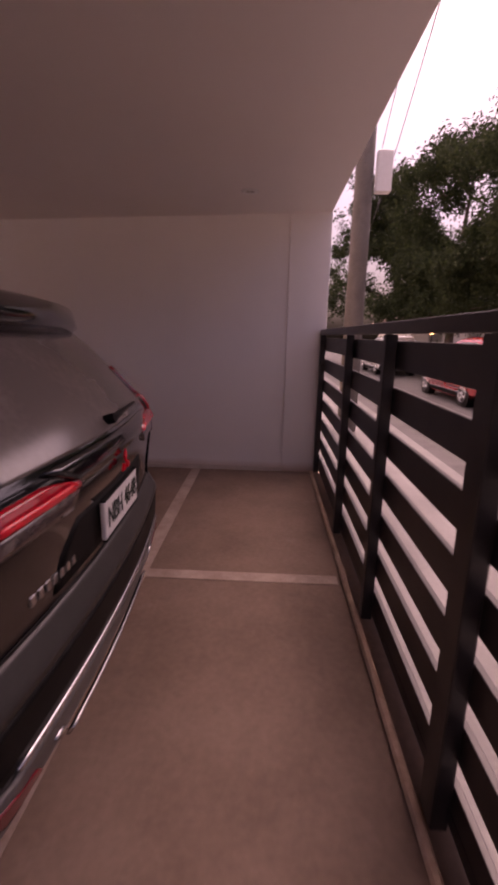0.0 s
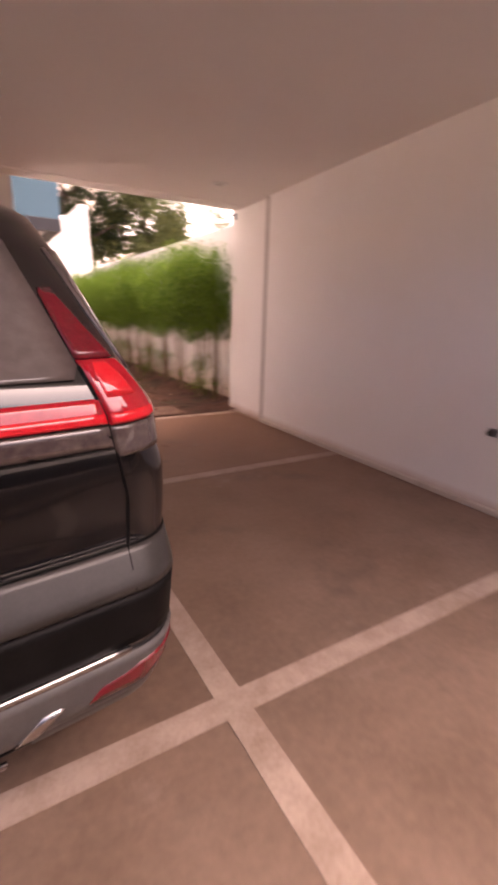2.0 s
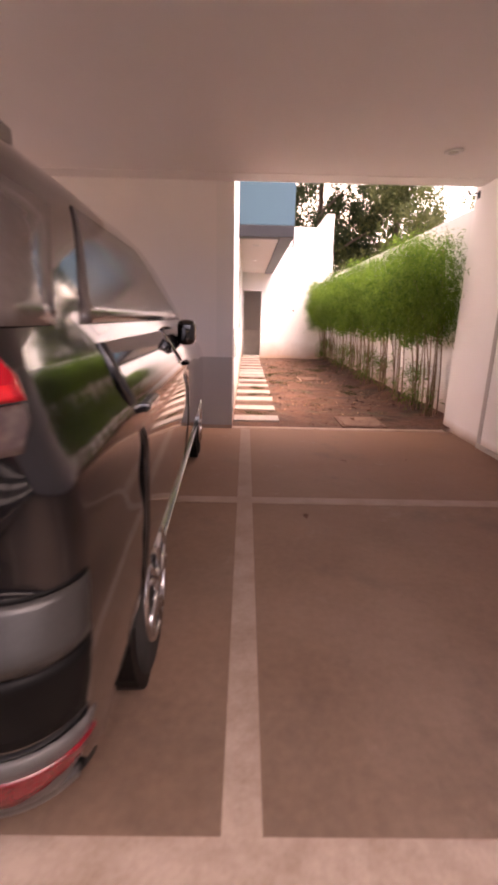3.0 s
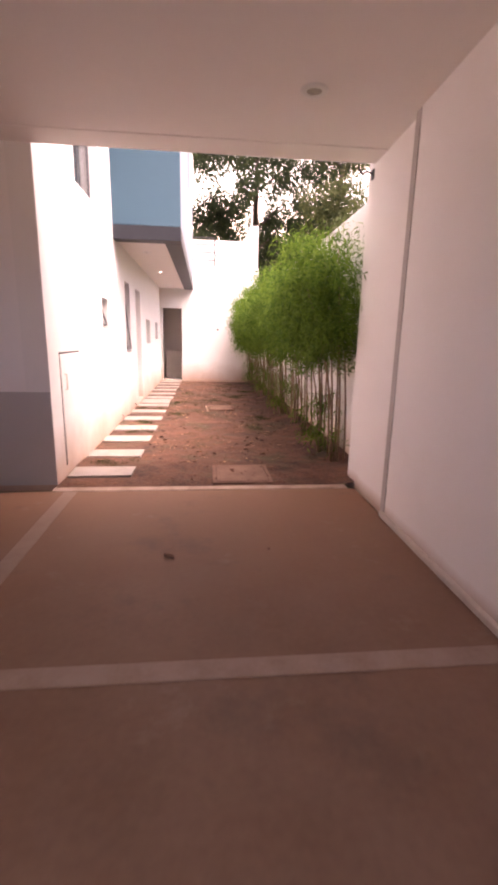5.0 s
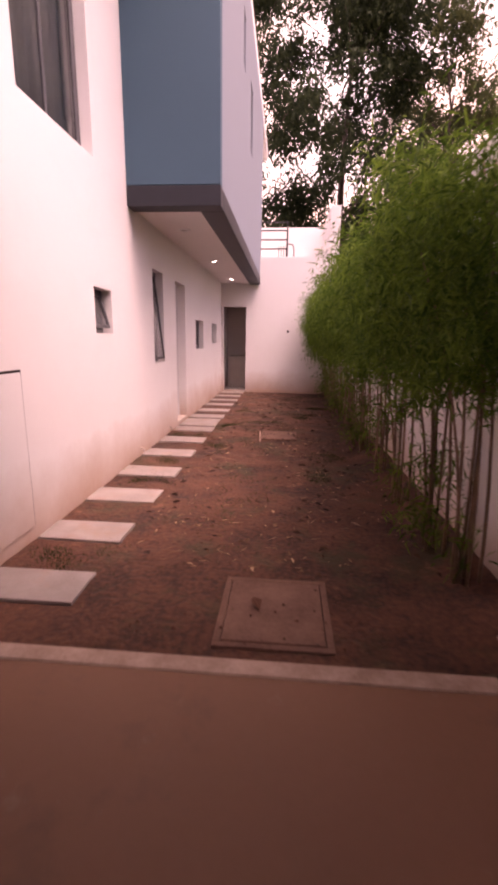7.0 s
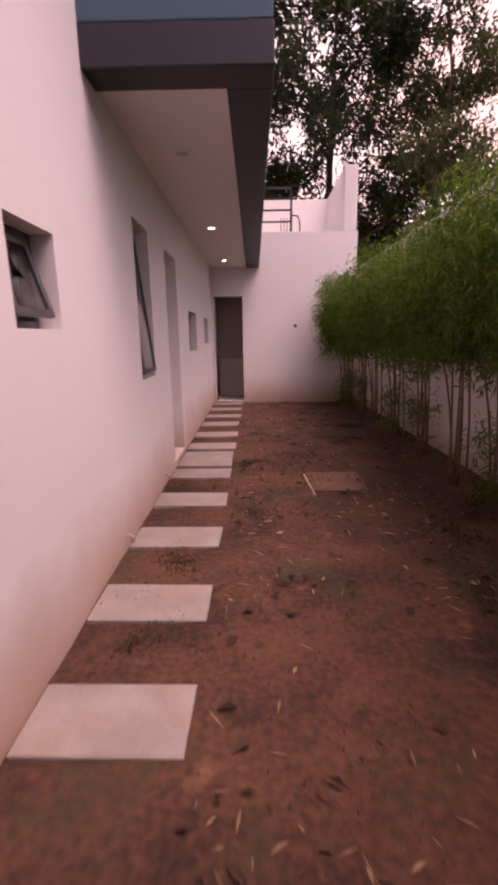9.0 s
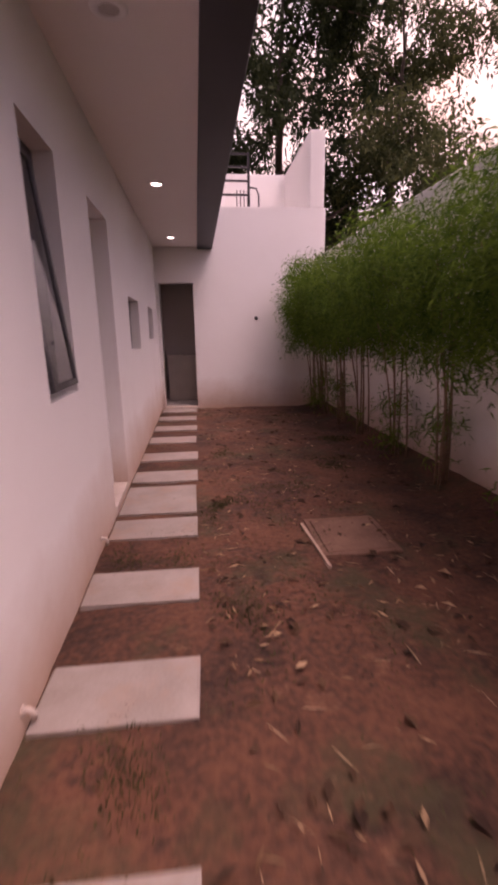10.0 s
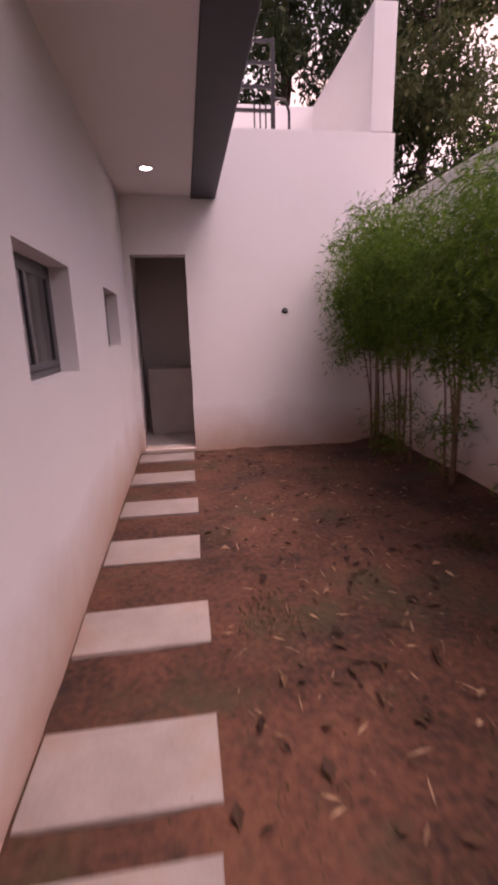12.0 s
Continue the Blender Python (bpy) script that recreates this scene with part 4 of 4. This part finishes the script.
# ---- litter, weeds ----
def scatter(name, n, area, size, material, label, category, lift=0.012, slim=0.3, curl=0.3, avoid=True, upright=False, kind="stuff"):
    verts, faces = [], []
    made = 0
    while made < n:
        x, y = random.uniform(area[0], area[1]), random.uniform(area[2], area[3])
        dens = noise.noise(Vector((x * 1.1, y * 1.1, 9)))
        if upright:
            x, y = random.gauss((area[0] + area[1]) / 2, (area[1] - area[0]) * 0.30), random.gauss((area[2] + area[3]) / 2, (area[3] - area[2]) * 0.36)
            dens = 1.6 * noise.noise(Vector((x * 3.5, y * 3.5, 2))) - 0.35
            if not HX + 0.02 < x < -0.1 or not 2.0 < y < 11.9:
                continue
        if random.random() > 0.55 + dens:
            continue
        made += 1
        L = random.uniform(*size)
        a = random.uniform(0, 2 * math.pi)
        d, e = Vector((math.cos(a), math.sin(a), 0)), Vector((-math.sin(a), math.cos(a), 0))
        base = len(verts)
        if upright:
            d = (Vector((0, 0, 1)) + d * random.uniform(0.2, 1.0)).normalized()
        c = Vector((x, y, lift))
        W = L * slim * random.uniform(0.6, 1.2)
        up = Vector((0, 0, 1))
        verts += [c - (d * L / 2 if not upright else Vector()), c + e * W / 2 + up * L * curl * random.random(), c + d * L * (0.5 if not upright else 1) + up * 0.004, c - e * W / 2 + up * L * curl * random.random()]
        faces += [(base, base + 1, base + 2), (base, base + 2, base + 3)]
    return tagged(mesh_ob(name, verts, faces, material), label, category, kind=kind)


DRY = leafy("dry_leaf", (0.14, 0.075, 0.038), (0.44, 0.30, 0.18), 0.8, 0.15)
DARK_DRY = leafy("rotten_leaf", (0.035, 0.02, 0.014), (0.10, 0.055, 0.03), 0.85, 0.1)
FALLEN = leafy("fallen_leaf_brown", (0.10, 0.045, 0.028), (0.16, 0.07, 0.04), 0.8, 0.1)
STRAW = leafy("dry_straw", (0.26, 0.17, 0.10), (0.5, 0.36, 0.24), 0.8, 0.1)
GREEN = leafy("weed_leaf", (0.025, 0.034, 0.010), (0.065, 0.07, 0.022), 0.8, 0.3)
scatter("dry_bamboo_leaves", 650, (-2.15, 0.1, 2.65, 11.9), (0.025, 0.075), DRY, "scattered dry straw-coloured bamboo leaves on the soil", "leaf litter", 0.014, 0.16, 0.12)
scatter("rotten_leaves", 1000, (-2.14, 0.1, 2.62, 11.9), (0.02, 0.085), DARK_DRY, "dark rotten leaf litter on the soil", "leaf litter", 0.012, 0.5, 0.3)
scatter("straw_twigs", 240, (-2.1, 0.0, 2.7, 11.8), (0.04, 0.13), STRAW, "thin pale straw and twigs lying on the soil", "twigs", 0.016, 0.045, 0.05)
scatter("curled_leaves", 90, (-2.14, 0.05, 2.65, 11.9), (0.03, 0.075), DRY, "curled pale brown leaves on the soil", "leaf litter", 0.016, 0.42, 0.35)
scatter("soil_clods", 700, (-2.14, 0.1, 1.95, 11.9), (0.01, 0.03), SOIL, "small red soil clods strewn over the yard", "clods", 0.012, 0.9, 0.6)
for spot in ((-2.72, -2.2, 4.12, 4.4), (-2.72, -2.2, 4.82, 5.2), (-2.7, -2.2, 6.35, 6.7), (-1.6, -0.8, 7.2, 8.2), (-1.7, -1.2, 5.2, 7.0), (-2.1, -1.7, 7.9, 9.4), (-0.8, -0.2, 8.2, 9.6), (-2.1, -1.2, 7.0, 8.0), (-1.2, -0.4, 9.8, 11.4), (-1.9, -1.1, 3.2, 4.6), (-0.75, -0.35, 5.2, 5.6), (-0.9, -0.3, 4.3, 4.9), (-1.1, -0.55, 8.0, 8.5), (-2.1, -1.75, 6.9, 7.3), (-0.9, -0.1, 9.0, 9.4), (-2.7, -2.2, 2.6, 2.9), (-2.15, -1.8, 5.5, 6.2)):
    scatter("weeds", 700, spot, (0.008, 0.026), GREEN, "low patchy green weeds in the soil", "weeds", 0.004, 0.25, 0.2, upright=True)
for x, y, L, a in ((-1.68, 0.55, 0.12, 30), (-1.05, 0.62, 0.045, 10), (-1.2, 2.28, 0.12, 60), (-2.2, -0.7, 0.07, 10)):
    leaf = scatter("fallen_leaf", 1, (x, x + 0.01, y, y + 0.01), (L, L), FALLEN, "curled brown fallen leaf on the ground", "leaf", 0.03 if y > 1.9 else 0.006, 0.5, 0.25, kind="")
    leaf["kind"] = "object"
    del leaf["kind"]


# ---- bamboo ----
CULM = surface("bamboo_culm", (0.12, 0.07, 0.04), (0.26, 0.165, 0.095), 0.55, 8, 60, 0.1, 0.002)
BAMBOO = leafy("bamboo_leaf", (0.035, 0.088, 0.010), (0.17, 0.28, 0.036), 0.55, 0.5)


def leaf_cloud(centres, spread, n, length, slim, droop, seed, squash=1.0):
    """Many pointed leaves round the given centres."""
    rng = np.random.default_rng(seed)
    c = np.array(centres)[rng.integers(0, len(centres), n)]
    p = c + rng.normal(0, 1, (n, 3)) * spread * np.array([1, 1, squash])
    d = rng.normal(0, 1, (n, 3))
    d[:, 2] -= droop
    d /= np.linalg.norm(d, axis=1)[:, None]
    e = np.cross(d, rng.normal(0, 1, (n, 3)))
    e /= np.linalg.norm(e, axis=1)[:, None] + 1e-9
    L = length * rng.uniform(0.55, 1.25, n)[:, None]
    W = L * slim
    sag = np.array([0, 0, -1]) * L * 0.15
    v = np.stack([p, p + d * L * 0.45 + e * W, p + d * L + sag, p + d * L * 0.45 - e * W], 1).reshape(-1, 3)
    f = np.arange(4 * n).reshape(-1, 4)
    return v, f


def fast_mesh(name, v, f, material, parent):
    me = bpy.data.meshes.new(name)
    me.from_pydata(v.tolist(), [], f.tolist())
    me.materials.append(material)
    ob = new(name, me)
    ob.parent = parent
    return ob


def bamboo_clump(seed, at):
    rng = random.Random(seed)
    clump = thing("bamboo_clump", "leafy green bamboo clump on slender brown canes against the wall", "bamboo", at, "bamboo hedge")
    tips = []
    for k in range(6):
        x, y = rng.uniform(-0.10, 0.08), rng.uniform(-0.16, 0.16)
        lean = Vector((rng.uniform(-0.42, -0.02), rng.uniform(-0.22, 0.22), 0))
        top = rng.uniform(1.85, 2.45)
        pts = [Vector((x, y, -0.05)) + lean * (h / top) ** 2 + Vector((0, 0, h)) for h in [top * q / 7 for q in range(8)]]
        part("culm", add_tube(bmesh.new(), pts, [0.0115 - 0.001 * q for q in range(8)], 6), CULM, clump, smooth=True)
        for q in np.linspace(0.60, 1.0, 10):
            i = min(int(q * 7), 6)
            p = pts[i].lerp(pts[i + 1], q * 7 - i)
            for _ in range(2):
                tips.append(p + Vector((rng.uniform(-0.34, 0.18), rng.uniform(-0.42, 0.42), rng.uniform(-0.06, 0.12))))
        for q in (0.2, 0.3, 0.38):
            if rng.random() < 0.25:
                i = int(q * 7)
                tips.append(pts[i] + Vector((rng.uniform(-0.12, 0.08), rng.uniform(-0.1, 0.1), 0.02)))
    tips = [t for t in tips if t.x < 0.13]
    v, f = leaf_cloud([tuple(t) for t in tips], 0.075, 11000, 0.075, 0.075, 0.55, seed)
    v[:, 0] = np.minimum(v[:, 0], 0.16)
    crown = fast_mesh("crown", v, f, BAMBOO, clump)
    return clump


first = [bamboo_clump(s, (-0.03, y, 0)) for s, y in ((11, 3.05), (12, 3.95), (13, 4.85))]
copy_thing(first[1], pose(0.02, 2.62, 0, 0, 0, 5))
for k, y in enumerate((5.75, 6.4, 7.35, 8.3, 9.35, 10.15, 10.95, 11.6)):
    copy_thing(first[k % 3], pose(-0.03 + 0.03 * math.sin(5 * k), y, 0, 0, 0, (0, 4, -5, 6)[k % 4]))

# ---- trees ----
BARK = surface("tree_bark", (0.05, 0.035, 0.025), (0.12, 0.09, 0.07), 0.9, 6, 50, 0.6, 0.02)
LEAF_A = leafy("tree_leaf_dark", (0.022, 0.036, 0.015), (0.05, 0.07, 0.026), 0.8, 0.3)
LEAF_B = leafy("tree_leaf_light", (0.04, 0.06, 0.02), (0.10, 0.11, 0.04), 0.8, 0.4)


def tree(seed, at, height, spread, low, leaves, n, leaf, label, droop=0.8):
    rng = random.Random(seed)
    t = thing("tree", label, "tree", at)
    bm = bmesh.new()
    trunk = [Vector((0.25 * math.sin(q * 3 + seed), 0.2 * math.cos(q * 2 + seed), q * height * 0.85 - 0.1)) for q in np.linspace(0, 1, 9)]
    add_tube(bm, trunk, [0.26 * (1 - 0.85 * q) for q in np.linspace(0, 1, 9)], 10)
    part("trunk", bm, BARK, t, smooth=True)
    centres = []
    for k in range(18):
        q = rng.uniform(0.25, 1.0)
        i = min(int(q * 8), 7)
        p = trunk[i].lerp(trunk[i + 1], q * 8 - i)
        a = rng.uniform(0, 2 * math.pi)
        reach = spread * rng.uniform(0.5, 1.0) * (1.15 - 0.55 * q)
        out = Vector((math.cos(a), math.sin(a), 0))
        pts = [p, p + out * reach * 0.5 + Vector((0, 0, height * 0.09)), p + out * reach + Vector((0, 0, height * rng.uniform(0.0, 0.12)))]
        part("limb", add_tube(bmesh.new(), pts, [0.09 * (1.1 - q) + 0.02, 0.04, 0.012], 6), BARK, t, smooth=True)
        for w in np.linspace(0.35, 1.05, 6):
            g = pts[0].lerp(pts[2], w) + Vector((rng.gauss(0, spread * 0.12), rng.gauss(0, spread * 0.12), height * 0.05 + rng.gauss(0, spread * 0.10)))
            if g.z > low:
                size = rng.uniform(0.5, 1.3) * spread * 0.085
                for _ in range(int(9 * (size / (spread * 0.085)) ** 2) + 2):
                    centres.append(tuple(g + Vector((rng.gauss(0, size), rng.gauss(0, size), rng.gauss(0, size * 0.75)))))
    v, f = leaf_cloud(centres, spread * 0.034, n, leaf * 0.72, 0.2, droop, seed, 1.3)
    fast_mesh("crown", v, f, leaves, t)
    return t


tree(21, (-2.4, 20.8, -0.06), 15.5, 5.4, 3.4, LEAF_A, 36000, 0.30, "tall dark drooping tree behind the terrace")
tree(22, (1.2, 21.0, -0.06), 15, 5.0, 3.0, LEAF_A, 38000, 0.29, "tall leafy tree behind the boundary wall")
tree(23, (4.6, 19.6, -0.06), 12.3, 4.6, 2.0, LEAF_B, 36000, 0.25, "lighter feathery tree beyond the boundary wall")
tree(24, (11.5, -13.2, -0.06), 9.5, 4.6, 1.6, LEAF_A, 48000, 0.27, "broad leafy street tree across the road", 0.3)
tree(25, (18, -12.8, -0.06), 11.5, 5.2, 1.5, LEAF_A, 56000, 0.30, "broad leafy street tree across the road", 0.3)
tree(26, (26, -11.8, -0.06), 12, 5.4, 1.5, LEAF_A, 50000, 0.34, "broad leafy street tree beyond the pole", 0.3)

# ---- street ----
POLE = surface("concrete_pole", (0.13, 0.115, 0.105), (0.20, 0.18, 0.165), 0.85, 3, 40, 0.3, 0.006)
pole = thing("utility_pole", "grey concrete utility pole beside the pavement", "utility pole", (2.6, -5.0, -0.02))
part("shaft", add_tube(bmesh.new(), [(0, 0, 0), (0, 0, 8.5)], [0.17, 0.12], 14), POLE, pole, smooth=True)
part("meter_box", add_box(bmesh.new(), -0.1, 0.06, -0.42, -0.18, 3.9, 4.5, 0.01), WHITE_TRIM, pole, "pale meter box")
part("crossarm", add_box(bmesh.new(), -0.05, 0.05, -0.9, 0.9, 7.6, 7.72, 0.01), POLE, pole)
for k, z in enumerate((7.75, 7.2, 6.8)):
    pts = [(2.6 + 22 * q, -5.4 - 0.3 * k - 3 * q, z - 2.2 * 4 * q * (1 - q) * 0.25) for q in np.linspace(0, 1, 13)]
    tagged(part("overhead_cable", add_tube(bmesh.new(), pts, 0.012, 5), BLACK_METAL), "thin black overhead cable running from the pole", "cable", "overhead cables")
far = thing("house", "low pale house with a brown roof across the street", "house", (34, -17, -0.06))
part("wall", add_box(bmesh.new(), -5, 5, -3, 3, 0, 3.0), WALL, far)
bm = bmesh.new()
pts = [(-5.6, -3.6, 3.0), (5.6, -3.6, 3.0), (5.6, 3.6, 3.0), (-5.6, 3.6, 3.0), (-5.6, 0, 4.8), (5.6, 0, 4.8)]
vs = [bm.verts.new(p) for p in pts]
for f in ((0, 1, 5, 4), (3, 2, 5, 4), (0, 4, 3), (1, 5, 2), (0, 1, 2, 3)):
    bm.faces.new([vs[i] for i in f])
part("roof", bm, surface("brown_roof", (0.14, 0.07, 0.06), (0.2, 0.11, 0.09), 0.8, 3, 30, 0.3), far)
for y in (-1.6, 1.2):
    part("window", add_box(bmesh.new(), -5.03, -4.98, y - 0.5, y + 0.5, 1.0, 2.2, 0.01), TINTED, far)
lamp = thing("street_lamp", "warm lit street lamp across the road", "street lamp", (14, -10.3, -0.04))
part("post", add_tube(bmesh.new(), [(0, 0, 0), (0, 0, 1.9)], [0.05, 0.04], 8), BLACK_METAL, lamp)
bm = bmesh.new()
bmesh.ops.create_icosphere(bm, subdivisions=2, radius=0.16, matrix=Matrix.Translation((0, 0, 2.0)))
part("globe", bm, glow("warm_globe", (1.0, 0.55, 0.2), 5), lamp, "glowing amber globe", True)
structure(box("wall_street", -60, 60, -11.2, -11.0, -0.1, 1.0, POLE, bevel=0), "low grey wall across the street", "wall")

# ---- far evening cloud ----
m, nt, bs = node_mat("evening_cloud")
geo = nt.nodes.new("ShaderNodeNewGeometry")
no = nt.nodes.new("ShaderNodeTexNoise")
no.inputs["Scale"].default_value, no.inputs["Detail"].default_value = 0.03, 5
nt.links.new(geo.outputs["Position"], no.inputs["Vector"])
mr = nt.nodes.new("ShaderNodeMapRange")
mr.inputs[1].default_value, mr.inputs[2].default_value = 0.35, 0.65
nt.links.new(no.outputs[0], mr.inputs[0])
mix = nt.nodes.new("ShaderNodeMix")
mix.data_type = "RGBA"
mix.inputs[6].default_value, mix.inputs[7].default_value = (1.0, 0.74, 0.56, 1), (0.85, 0.82, 0.76, 1)
nt.links.new(mr.outputs[0], mix.inputs[0])
nt.links.new(mix.outputs[2], bs.inputs["Emission Color"])
bs.inputs["Emission Strength"].default_value = 1.35
bs.inputs["Base Color"].default_value = (0, 0, 0, 1)
n = 24
verts = [(140 * math.sin(radians(-40 + 100 * k / n)), 140 * math.cos(radians(-40 + 100 * k / n)), z) for z in (-2, 110) for k in range(n + 1)]
faces = [(k, k + 1, n + 2 + k, n + 1 + k) for k in range(n)]
structure(mesh_ob("backdrop", verts, faces, m), "pale pink evening cloud behind the trees", "sky")
